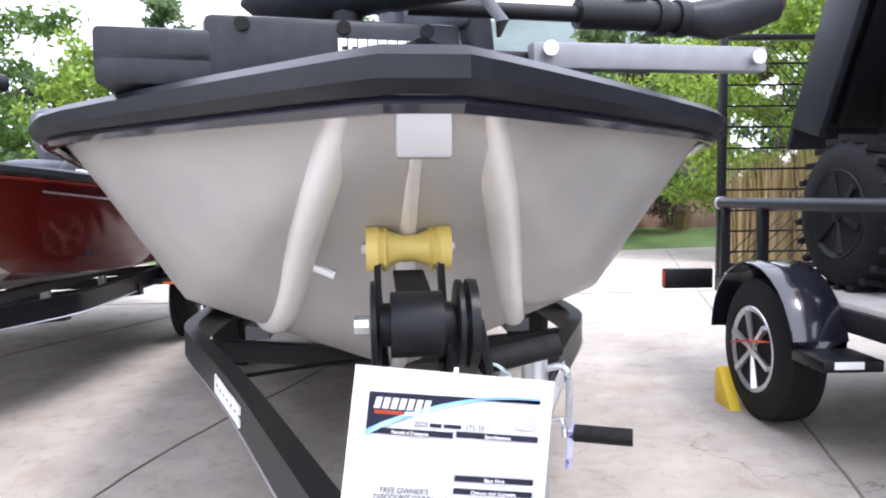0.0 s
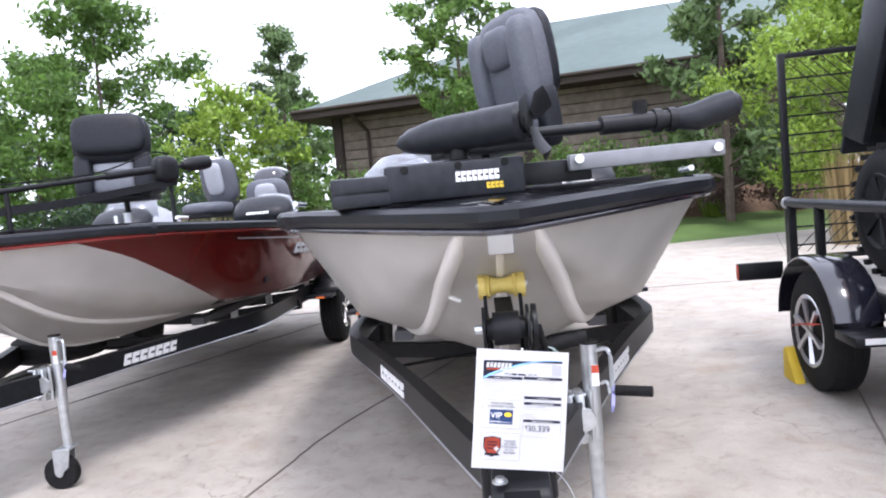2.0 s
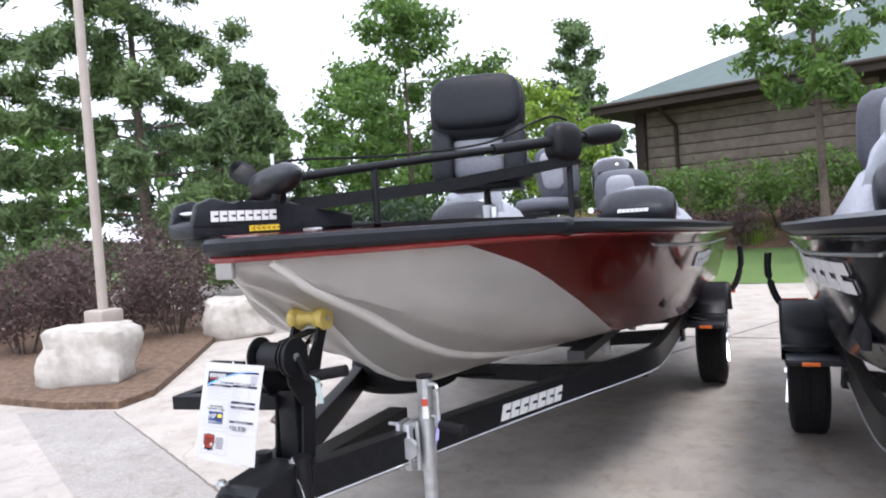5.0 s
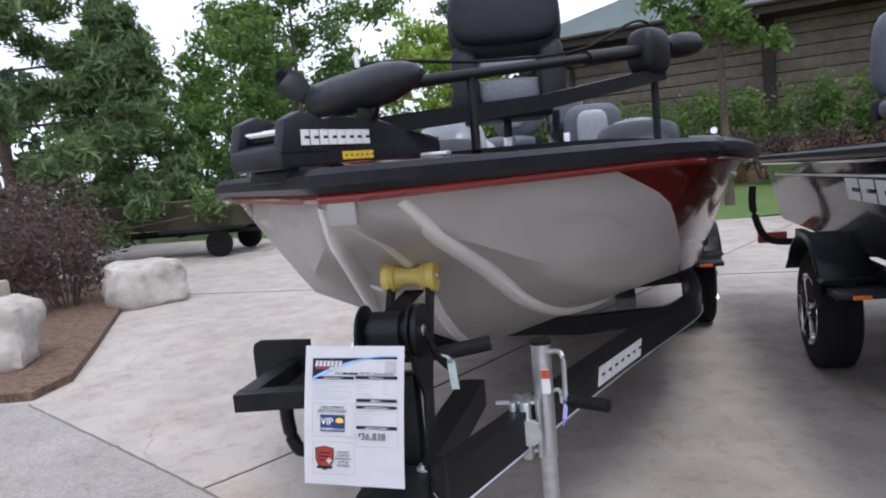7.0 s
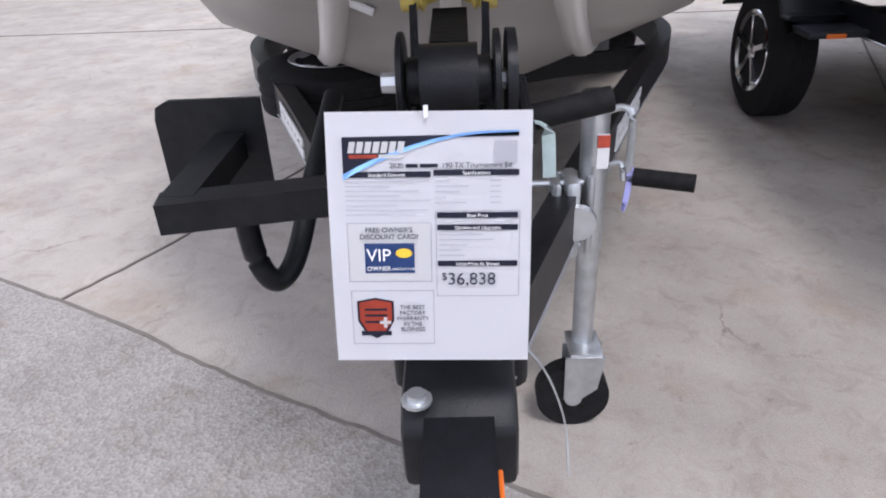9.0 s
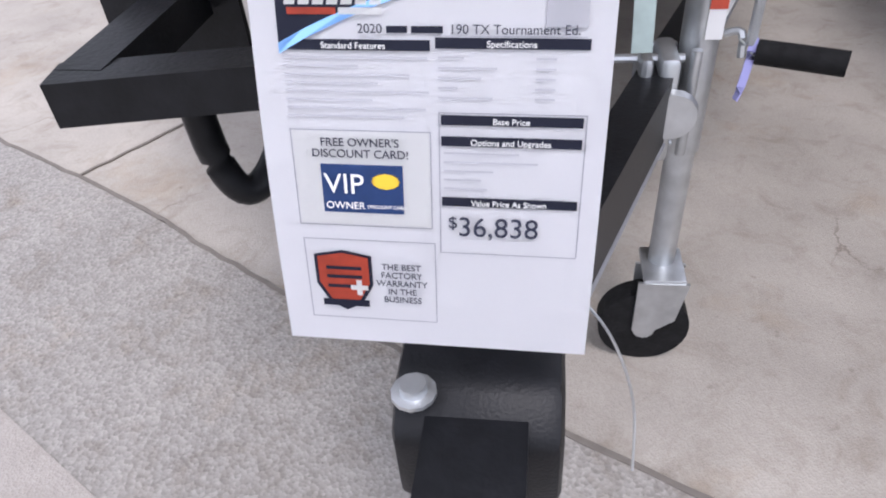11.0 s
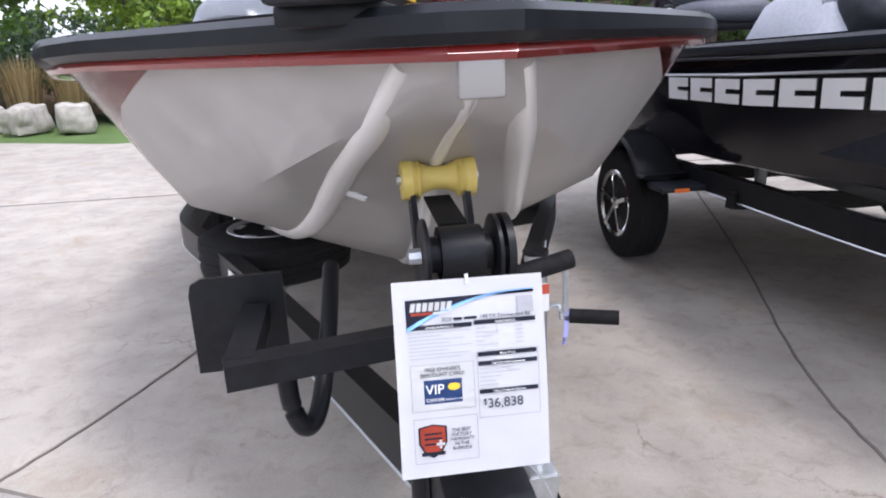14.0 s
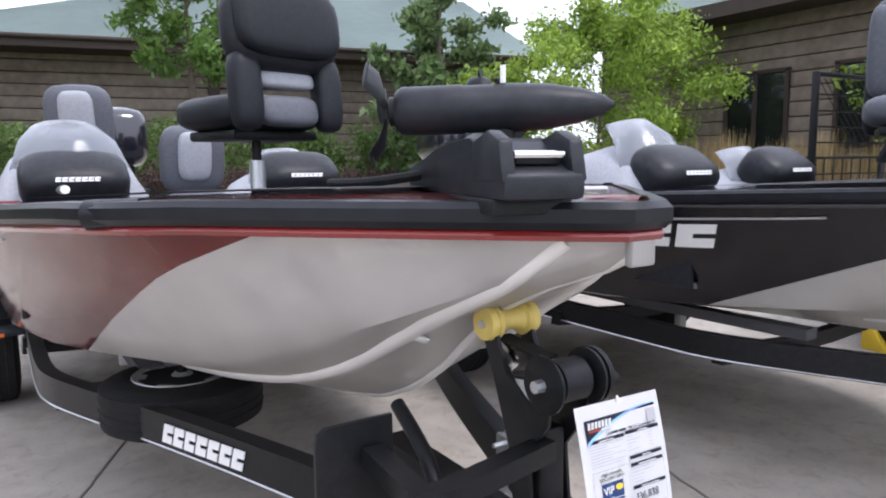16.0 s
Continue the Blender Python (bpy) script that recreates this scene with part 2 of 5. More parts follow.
pane = bpy.data.materials.new("smoked_windshield")
pane.use_nodes = True
pb = pane.node_tree.nodes["Principled BSDF"]
pb.inputs["Base Color"].default_value = (0.45, 0.47, 0.5, 1)
pb.inputs["Roughness"].default_value = 0.08
pb.inputs["Transmission Weight"].default_value = 0.75
M["pane"] = pane

# ---------- mesh helpers ----------
def link_mesh(name, bm, m, parent=None, label="", smooth=True):
    me = bpy.data.meshes.new(name)
    bmesh.ops.recalc_face_normals(bm, faces=bm.faces)
    bm.to_mesh(me)
    bm.free()
    me.materials.append(m)
    if smooth:
        me.polygons.foreach_set("use_smooth", [True] * len(me.polygons))
        me.set_sharp_from_angle(angle=radians(38))
    ob = new(name, me)
    if parent:
        ob.parent = parent
    if label:
        ob["label"] = label
    return ob


def part(name, bm, m, parent, label=""):
    return link_mesh(name, bm, M[m], parent, label)


def thing(name, m=None, label="", category="", group="", kind=""):
    ob = new(name)
    ob.empty_display_size = 0.1
    if m is not None:
        ob.matrix_world = m
    return tagged(ob, label, category, group, kind)


def box(bm, c, s, rz=0.0, rx=0.0, ry=0.0, bevel=0.0):
    g = bmesh.ops.create_cube(bm, size=1.0)
    v = g["verts"]
    bmesh.ops.scale(bm, vec=s, verts=v)
    if bevel:
        es = list({e for x in v for e in x.link_edges})
        r = bmesh.ops.bevel(bm, geom=es, offset=bevel, segments=2, profile=0.5, affect="EDGES")
        v = list({x for f in r["faces"] for x in f.verts} | {x for x in v if x.is_valid})
    bmesh.ops.transform(bm, matrix=pose(*c, rx, ry, rz), verts=[x for x in v if x.is_valid])
    return bm


def bx(c, s, bevel=0.006, rz=0.0, rx=0.0, ry=0.0):
    return box(bmesh.new(), c, s, rz, rx, ry, bevel)


def sweep(bm, pts, prof, up=(0, 0, 1), cap=True, closed=False):
    """Sweep a profile (list of (side, up) offsets, or a function of the index) along points."""
    pts = [Vector(p) for p in pts]
    rings = []
    for i, p in enumerate(pts):
        a = pts[i - 1] if (i or closed) else p
        b = pts[(i + 1) % len(pts)] if (i < len(pts) - 1 or closed) else p
        d = (b - a).normalized()
        u = Vector(up)
        if abs(d.dot(u)) > 0.98:
            u = Vector((0, 1, 0.01))
        s = d.cross(u).normalized()
        u = s.cross(d).normalized()
        pr = prof(i) if callable(prof) else prof
        rings.append([bm.verts.new(p + s * x + u * y) for x, y in pr])
    k = len(rings[0])
    for i in range(len(rings) - (0 if closed else 1)):
        r0, r1 = rings[i], rings[(i + 1) % len(rings)]
        for j in range(k):
            bm.faces.new((r0[j], r0[(j + 1) % k], r1[(j + 1) % k], r1[j]))
    if cap and not closed:
        bm.faces.new(rings[0])
        bm.faces.new(rings[-1][::-1])
    return bm


def ring(r, k=12, sx=1.0, sy=1.0):
    return [(r * sx * math.cos(2 * math.pi * i / k), r * sy * math.sin(2 * math.pi * i / k)) for i in range(k)]


def rod(pts, r, k=12, bm=None):
    f = (lambda i: ring(r[i], k)) if isinstance(r, (list, tuple)) else ring(r, k)
    return sweep(bm or bmesh.new(), pts, f)


def bar(pts, w, h, bm=None):
    return sweep(bm or bmesh.new(), pts, [(-w / 2, -h / 2), (w / 2, -h / 2), (w / 2, h / 2), (-w / 2, h / 2)])


def lathe(prof, axis="x", k=28, bm=None, c=(0, 0, 0)):
    """prof: (along, radius) pairs turned round an axis through c."""
    bm = bm or bmesh.new()
    rings = []
    for a, r in prof:
        row = []
        for i in range(k):
            t = 2 * math.pi * i / k
            u, v = r * math.cos(t), r * math.sin(t)
            p = {"x": (a, u, v), "y": (u, a, v), "z": (u, v, a)}[axis]
            row.append(bm.verts.new(Vector(p) + Vector(c)))
        rings.append(row)
    for r0, r1 in zip(rings, rings[1:]):
        for j in range(k):
            bm.faces.new((r0[j], r0[(j + 1) % k], r1[(j + 1) % k], r1[j]))
    bm.faces.new(rings[0])
    bm.faces.new(rings[-1][::-1])
    return bm


def slab(poly, z0, z1, bm=None):
    bm = bm or bmesh.new()
    lo = [bm.verts.new((x, y, z0)) for x, y in poly]
    hi = [bm.verts.new((x, y, z1)) for x, y in poly]
    bm.faces.new(hi)
    bm.faces.new(lo[::-1])
    n = len(poly)
    for i in range(n):
        bm.faces.new((lo[i], lo[(i + 1) % n], hi[(i + 1) % n], hi[i]))
    return bm


def extrude_x(poly, x0, x1, bevel=0.0):
    """A side outline of (y, z) pairs given thickness along x."""
    bm = bmesh.new()
    a = [bm.verts.new((x0, y, z)) for y, z in poly]
    b = [bm.verts.new((x1, y, z)) for y, z in poly]
    bm.faces.new(a)
    bm.faces.new(b[::-1])
    n = len(poly)
    for i in range(n):
        bm.faces.new((a[i], a[(i + 1) % n], b[(i + 1) % n], b[i]))
    if bevel:
        bmesh.ops.bevel(bm, geom=list(bm.edges), offset=bevel, segments=2, profile=0.5, affect="EDGES")
    return bm


def spline(pts, n=6):
    out = []
    P = [Vector(p) for p in pts]
    for i in range(len(P) - 1):
        p0, p1, p2, p3 = P[max(i - 1, 0)], P[i], P[i + 1], P[min(i + 2, len(P) - 1)]
        for k in range(n):
            t = k / n
            out.append(0.5 * ((2 * p1) + (p2 - p0) * t + (2 * p0 - 5 * p1 + 4 * p2 - p3) * t * t + (3 * p1 - p0 - 3 * p2 + p3) * t ** 3))
    out.append(P[-1])
    return out


def cushion(c, s, rz=0.0, rx=0.0, bulge=0.35):
    """A rounded, slightly bulging pad."""
    bm = bmesh.new()
    bmesh.ops.create_cube(bm, size=2.0)
    bmesh.ops.subdivide_edges(bm, edges=list(bm.edges), cuts=5, use_grid_fill=True)
    for v in bm.verts:
        q = v.co.copy()
        n4 = (abs(q.x) ** 4 + abs(q.y) ** 4 + abs(q.z) ** 4) ** 0.25
        q = q / n4
        q.z *= 1 - bulge * 0.5 * (q.x * q.x + q.y * q.y) * 0.6
        v.co = Vector((q.x * s[0] / 2, q.y * s[1] / 2, q.z * s[2] / 2))
    bmesh.ops.transform(bm, matrix=pose(*c, rx, 0, rz), verts=list(bm.verts))
    return bm


def text_mesh(body, size, m, parent, at, name="lettering", align="LEFT"):
    cu = bpy.data.curves.new(name, "FONT")
    cu.body, cu.size, cu.align_x, cu.extrude = body, size, align, 0.0002
    tmp = bpy.data.objects.new("tmp", cu)
    me = bpy.data.meshes.new_from_object(tmp)
    bpy.data.objects.remove(tmp)
    bpy.data.curves.remove(cu)
    me.materials.clear()
    me.materials.append(M[m])
    ob = new(name, me)
    ob.parent = parent
    ob.matrix_basis = at
    return ob


def wordmark(parent, m, origin, along, upv, height, widths, slant=0.25, lift=0.003, name="wordmark"):
    """A brand name as plain slanted bars."""
    o, a, u = Vector(origin), Vector(along).normalized(), Vector(upv).normalized()
    nn = a.cross(u).normalized() * lift
    x = 0.0
    for w in widths:
        bm = bmesh.new()
        for (u0, u1, v0, v1) in ((0.0, 0.42, 0.0, 1.0), (0.42, 1.0, 0.6, 1.0), (0.42, 1.0, 0.0, 0.4)):
            q = [o + a * (x + w * s + slant * height * v) + u * height * v for s, v in ((u0, v0), (u1, v0), (u1, v1), (u0, v1))]
            lo = [bm.verts.new(p) for p in q]
            hi = [bm.verts.new(p + nn) for p in q]
            bm.faces.new(hi)
            bm.faces.new(lo[::-1])
            for i in range(4):
                bm.faces.new((lo[i], lo[(i + 1) % 4], hi[(i + 1) % 4], hi[i]))
        part("brand_mark", bm, m, parent)
        x += w * 1.18

# ---------- boats ----------
ST_Y = [-0.38, -0.3, -0.15, 0.05, 0.25, 0.4, 0.6, 0.9, 1.3, 1.8, 2.5, 5.1]
ST_GW = [0.03, 0.11, 0.255, 0.44, 0.62, 0.75, 0.82, 0.91, 1.0, 1.06, 1.1, 1.09]
ST_GZ = [1.215, 1.215, 1.215, 1.215, 1.215, 1.21, 1.205, 1.19, 1.175, 1.155, 1.13, 1.06]
ST_CW = [0.015, 0.055, 0.145, 0.28, 0.39, 0.47, 0.54, 0.62, 0.71, 0.83, 0.94, 0.97]
ST_CZ = [1.17, 1.13, 1.07, 0.98, 0.9, 0.855, 0.81, 0.755, 0.7, 0.65, 0.61, 0.6]
ST_KZ = [1.14, 1.1, 1.05, 0.96, 0.79, 0.69, 0.605, 0.54, 0.505, 0.485, 0.47, 0.47]


SHEER = {1.0: 0.0, 0.96: 0.045}  # how far the rail dips towards the bow


def dip(y, wide):
    return SHEER[wide] * max(0.0, 1 - (y + 0.38) / 1.15)


def hull_section(y, wide):
    f = lambda tab: float(np.interp(y, ST_Y, tab))
    gw, gz, cw, cz, kz = f(ST_GW) * wide, f(ST_GZ), f(ST_CW) * wide, f(ST_CZ), f(ST_KZ)
    gz -= dip(y, wide)
    cz = min(cz, gz - 0.025)
    kz = min(kz, cz - 0.012)
    pts = []
    for i in range(6):
        t = i / 5
        pts.append((cw * t, kz + (cz - kz) * (t ** 1.05)))
    for i in range(1, 7):
        t = i / 6
        pts.append((cw + (gw - cw) * (t ** 0.96), cz + (gz - cz) * t))
    return pts


def gunwale(y, wide, inset=0.0, dz=0.0):
    return (max(float(np.interp(y, ST_Y, ST_GW)) * wide - inset, 0.0), y, float(np.interp(y, ST_Y, ST_GZ)) - dip(y, wide) + dz)


def smooth_ys():
    return [-0.38, -0.35, -0.3, -0.22, -0.14, -0.05, 0.05, 0.15, 0.25, 0.35, 0.45, 0.57, 0.7, 0.85, 1.0, 1.2, 1.4, 1.7, 2.0, 2.4, 2.8, 3.3, 3.8, 4.4, 5.1]


def seat(m, label, back="vinylg", shell="vinyl", parent_group="boat seats"):
    s = thing("swivel_chair", m, label, "chair", parent_group)
    part("seat_cushion", cushion((0, 0.02, 0.06), (0.46, 0.46, 0.14)), back, s)
    part("seat_pan", bx((0, 0.02, -0.02), (0.36, 0.36, 0.05), 0.015), "blackp", s)
    part("backrest", cushion((0, -0.2, 0.36), (0.46, 0.5, 0.15), rx=80), back, s)
    part("backrest_panel", cushion((0, -0.13, 0.38), (0.24, 0.36, 0.09), rx=80), "vinyll" if back != "vinyl" else "vinyl", s)
    part("backrest_shell", cushion((0, -0.25, 0.36), (0.43, 0.46, 0.1), rx=80), shell, s)
    for sx in (-1, 1):
        part("hinge", bx((0.21 * sx, -0.2, 0.06), (0.03, 0.1, 0.12), 0.01), "blackp", s)
    return s


def pedestal_seat(base, y, top, turn, label, back):
    s = thing("pedestal_seat", base @ pose(0.0, y, top - 0.62, 0, 0, turn), label, "boat seat", "pedestal seats")
    part("seat_cushion", cushion((0, 0.04, 0.07), (0.52, 0.5, 0.16)), back, s)
    part("seat_pan", bx((0, 0.02, -0.02), (0.4, 0.36, 0.04), 0.012), "blackp", s)
    zb, hb = (0.38, 0.33) if back == "vinyl" else (0.38, 0.5)
    part("backrest", cushion((0, -0.2, zb), (0.5, hb, 0.15), rx=82), back, s)
    part("backrest_shell", cushion((0, -0.265, zb + 0.03), (0.47, hb - 0.05, 0.1), rx=82), "vinyl", s, "smooth dark moulded back shell")
    if back != "vinyl":
        for sx in (-1, 1):
            part("side_bolster", cushion((0.19 * sx, -0.14, 0.36), (0.12, 0.42, 0.12), rx=82), back, s)
        part("back_pad", cushion((0, -0.13, 0.46), (0.24, 0.2, 0.1), rx=82), back, s)
    for sx in (-1, 1):
        part("side_arm", cushion((0.19 * sx, -0.24, zb - 0.26 + (0.02 if back == "vinyl" else 0)), (0.12, 0.3, 0.11), rx=84), "vinyl", s)
    part("lumbar_pad", cushion((0, -0.22, 0.19), (0.27, 0.07, 0.07), rx=80), "vinyll", s, "pale grey lumbar pad")
    part("lower_pad", cushion((0, -0.24, 0.07), (0.27, 0.12, 0.08), rx=80), "vinylg", s)
    low = 1.16 - (top - 0.62)
    part("post", rod([(0, 0, low), (0, 0, -0.12)], 0.033, 16), "alu", s, "silver aluminium pedestal post")
    part("stem", rod([(0, 0, -0.14), (0, 0, -0.02)], 0.02), "black", s)
    return s


def console(base, x, y, top, label):
    c = thing("steering_console", base @ pose(x, y, 0), label, "console", "consoles")
    prof = [(-0.42, 1.0), (-0.4, 1.2), (-0.3, top - 0.2), (-0.12, top - 0.13), (0.12, top - 0.18), (0.2, 1.0)]
    bm = bmesh.new()
    rings = []
    for k in range(9):
        u = -1 + 2 * k / 8
        sc = 1 - 0.32 * abs(u) ** 3
        rings.append([bm.verts.new((0.36 * u, yy * (0.65 + 0.35 * sc), 0.98 + (zz - 0.98) * (1 - 0.55 * abs(u) ** 4))) for yy, zz in prof])
    for r0, r1 in zip(rings, rings[1:]):
        for j in range(len(prof)):
            bm.faces.new((r0[j], r0[(j + 1) % 6], r1[(j + 1) % 6], r1[j]))
    bm.faces.new(rings[0])
    bm.faces.new(rings[-1][::-1])
    part("console_body", bm, "vinyll", c)
    bm = bmesh.new()
    rows = []
    for i, (yy, zz, w) in enumerate([(-0.43, 1.2, 0.3), (-0.36, top - 0.22, 0.29), (-0.26, top - 0.08, 0.24), (-0.14, top, 0.17)]):
        rows.append([bm.verts.new((w * math.sin(a), yy + 0.12 * (1 - math.cos(a)) * 1.3, zz - 0.05 * (1 - math.cos(a)))) for a in np.linspace(-1.25, 1.25, 13)])
    for r0, r1 in zip(rows, rows[1:]):
        for j in range(12):
            bm.faces.new((r0[j], r0[j + 1], r1[j + 1], r1[j]))
    bmesh.ops.solidify(bm, geom=list(bm.faces), thickness=0.006)
    part("windshield", bm, "pane", c, "clear smoked plastic windshield")
    part("front_cowl", cushion((0, -0.36, 1.24), (0.5, 0.3, 0.26), rx=35), "greyp", c, "dark grey moulded front cowl")
    wordmark(c, "white", (-0.1, -0.525, 1.24), (1, 0, 0), (0, 0.3, 1), 0.022, [0.024] * 7)
    return c


def outboard(base, y, label):
    o = thing("outboard_motor", base @ pose(0, y, 0), label, "outboard motor", "outboard motors")
    part("cowl", cushion((0, 0.05, 1.56), (0.4, 0.6, 0.52), bulge=0.2), "blackpaint", o, "glossy black cowl")
    part("midsection", bx((0, 0.08, 1.0), (0.2, 0.24, 0.7), 0.04), "blackp", o)
    part("cowl_stripe", bx((-0.2, 0.05, 1.6), (0.012, 0.3, 0.05), 0.003), "alu", o)
    part("mounting_bracket", bx((0, -0.16, 0.95), (0.3, 0.44, 0.36), 0.02), "blackp", o)
    part("lower_unit", lathe([(-0.3, 0.02), (-0.2, 0.06), (0.15, 0.06), (0.25, 0.03)], "y", 14, None, (0, 0.15, 0.52)), "blackp", o)
    return o


def boat(base, hullm, paint, wide, group, label):
    b = thing("bass_boat", base, label, "boat", group)
    ys = smooth_ys()
    bm = bmesh.new()
    rows = []
    for y in ys:
        sec = hull_section(y, wide)
        rows.append([bm.verts.new((-x, y, z)) for x, z in sec[:0:-1]] + [bm.verts.new((x, y, z)) for x, z in sec])
    for r0, r1 in zip(rows, rows[1:]):
        for j in range(len(r0) - 1):
            bm.faces.new((r0[j], r0[j + 1], r1[j + 1], r1[j]))
    bm.faces.new(rows[-1])
    for j in range(len(rows[0]) // 2):
        quad = (rows[0][j], rows[0][j + 1], rows[0][-2 - j], rows[0][-1 - j])
        bm.faces.new(quad if quad[1] is not quad[2] else quad[:2] + quad[3:])
    bmesh.ops.solidify(bm, geom=list(bm.faces), thickness=0.006)
    part("hull", bm, hullm, b)
    # pressed strakes and keel
    for sx in (-1, 1):
        def skin(y):
            sec = hull_section(y, wide)
            x = 0.088 + 0.235 * (y + 0.3)
            return Vector((x, y, float(np.interp(x, [p[0] for p in sec], [p[1] for p in sec]))))
        pts = []
        for y in np.linspace(-0.285, 1.3, 48):
            q, ahead = skin(y), skin(y + 0.03)
            sec = hull_section(y, wide)
            x1 = q.x + 0.02
            across = Vector((0.02, 0, float(np.interp(x1, [p[0] for p in sec], [p[1] for p in sec])) - q.z))
            out = across.cross(ahead - q).normalized()
            if out.z > 0:
                out = -out
            q = q - out * 0.014
            pts.append((sx * q.x, q.y, q.z))
        for _ in range(14):
            pts = [pts[0]] + [tuple((np.array(pts[i - 1]) + 2 * np.array(pts[i]) + np.array(pts[i + 1])) / 4) for i in range(1, 47)] + [pts[-1]]
        part("strake", rod(pts, [0.02 + 0.011 * min(1, i / 5, (47 - i) / 4) for i in range(48)], 14), hullm, b)
    tag = hull_section(0.14, wide)
    part("hull_tag", bx((-0.15, 0.14, float(np.interp(0.15, [p[0] for p in tag], [p[1] for p in tag])) - 0.004), (0.05, 0.02, 0.006), 0.001, ry=24, rx=-38), "white", b, "small white hull tag")
    # added block hiding a dark gap in the bow mesh, shade put in its colour
    part("stem_gap_cover", bx((0, -0.375, gunwale(-0.38, wide)[2] - 0.05), (0.062, 0.02, 0.085), 0.006), "stem", b)
    part("keel", rod([(0, y, hull_section(y, wide)[0][1] + 0.014) for y in np.linspace(-0.37, 3, 44)], [0.012 + 0.008 * min(1, i / 6) for i in range(44)], 10), hullm, b)
    # rub rail, cap and decks
    side = [gunwale(y, wide) for y in ys]
    loop = [(-x - 0.012, y, z) for x, y, z in side[::-1]] + [(x + 0.012, y, z) for x, y, z in side]
    prof = [(-0.02, -0.024), (0.012, -0.026), (0.026, -0.012), (0.026, 0.012), (0.014, 0.024), (-0.02, 0.026)]
    part("rub_rail", sweep(bmesh.new(), loop, [(x, z) for x, z in prof]), "rail", b, "black rubber rub rail along the gunwale")
    part("rail_lip", sweep(bmesh.new(), [(x, y, z - 0.036) for x, y, z in loop], ring(0.011, 6)), paint, b)
    for sx in (-1, 1):
        x, y, z = gunwale(0.4, wide)
        part("rail_joint", rod([(sx * (x - 0.06), y - 0.05, z), (sx * (x + 0.03), y + 0.05, z - 0.004)], 0.034, 10), "rail", b)
    x0 = [gunwale(y, wide, 0.01, 0.022) for y in ys if y <= 2.05]
    bm = bmesh.new()
    rows = []
    for x, y, z in x0:
        rows.append([bm.verts.new((x * u, y, z + 0.012 * (1 - u * u))) for u in np.linspace(-1, 1, 9)])
    for r0, r1 in zip(rows, rows[1:]):
        for j in range(8):
            bm.faces.new((r0[j], r0[j + 1], r1[j + 1], r1[j]))
    bmesh.ops.solidify(bm, geom=list(bm.faces), thickness=0.02)
    part("fore_deck_cap", bm, paint, b, "glossy painted deck cap")
    bm = bmesh.new()
    rows = []
    for y in np.linspace(0.1, 1.92, 12):
        x, _, z = gunwale(y, wide, 0.2, 0.042)
        rows.append([bm.verts.new((x * u, y, z)) for u in (-1, 0, 1)])
    for r0, r1 in zip(rows, rows[1:]):
        for j in range(2):
            bm.faces.new((r0[j], r0[j + 1], r1[j + 1], r1[j]))
    bmesh.ops.solidify(bm, geom=list(bm.faces), thickness=0.012)
    part("deck_carpet", bm, "carpet", b)
    part("cockpit_sole", bx((0, 3.0, 0.74), (1.7, 2.3, 0.03), 0.004), "carpet", b)
    part("cockpit_bulkhead", bx((0, 1.93, 0.96), (1.75, 0.03, 0.42), 0.004), "greyp", b)
    part("aft_deck", bx((0, 4.5, 1.02), (1.9, 1.1, 0.04), 0.01), "carpet", b)
    for sx in (-1, 1):
        part("side_cap", sweep(bmesh.new(), [(sx * (gunwale(y, wide, 0.1)[0]), y, gunwale(y, wide)[2] + 0.02) for y in np.linspace(1.9, 5.05, 12)], [(-0.1, -0.015), (0.1, -0.015), (0.1, 0.012), (-0.1, 0.012)]), paint, b)
        part("side_liner", bx((sx * 0.88, 3.0, 0.92), (0.03, 2.3, 0.38), 0.004), "greyp", b)
        part("cleat", rod([(sx * (gunwale(0.75, wide)[0] - 0.06), 0.68, 1.255), (sx * (gunwale(0.75, wide)[0] - 0.06), 0.82, 1.25)], 0.011, 8), "chrome", b)
        # flank wordmark and stripe
        def flank(y, f):
            s = hull_section(y, wide)
            cx, cz, gx, gz = s[5][0], s[5][1], s[11][0], s[11][1]
            return Vector((sx * (np.interp(f * 6, range(7), [p[0] for p in s[5:]]) + 0.004), y, cz + (gz - cz) * f))
        yl = (2.25, 3.0) if paint == "redpaint" else (1.7, 3.2)
        f0 = 0.55
        hgt = 0.085 if paint == "redpaint" else 0.115
        step = (yl[1] - yl[0]) / 7
        for i in range(7):
            bm = bmesh.new()
            for (u0, u1, v0, v1) in ((0.05, 0.42, 0.0, 1.0), (0.42, 0.9, 0.6, 1.0), (0.42, 0.9, 0.0, 0.4)):
                q = []
                for uu, vv in ((u0, v0), (u1, v0), (u1, v1), (u0, v1)):
                    run = step * (i + uu + 0.2 * vv)
                    q.append(flank(yl[0] + run if sx > 0 else yl[1] - run, f0 + vv * hgt / 0.55))
                lo = [bm.verts.new(p) for p in q]
                hi = [bm.verts.new(p + Vector((sx * 0.004, 0, 0))) for p in q]
                bm.faces.new(lo)
                bm.faces.new(hi)
                for k in range(4):
                    bm.faces.new((lo[k], lo[(k + 1) % 4], hi[(k + 1) % 4], hi[k]))
            part("brand_mark", bm, "white", b)
        part("flank_stripe", rod([flank(y, 0.82 - 0.02 * (y - 1.2)) for y in np.linspace(1.25, 4.8, 24)], 0.006, 6), "alu", b)
    part("bow_light", rod([(0.34, 0.9, 1.23), (0.34, 0.9, 1.3)], 0.014, 8), "chrome", b)
    return b


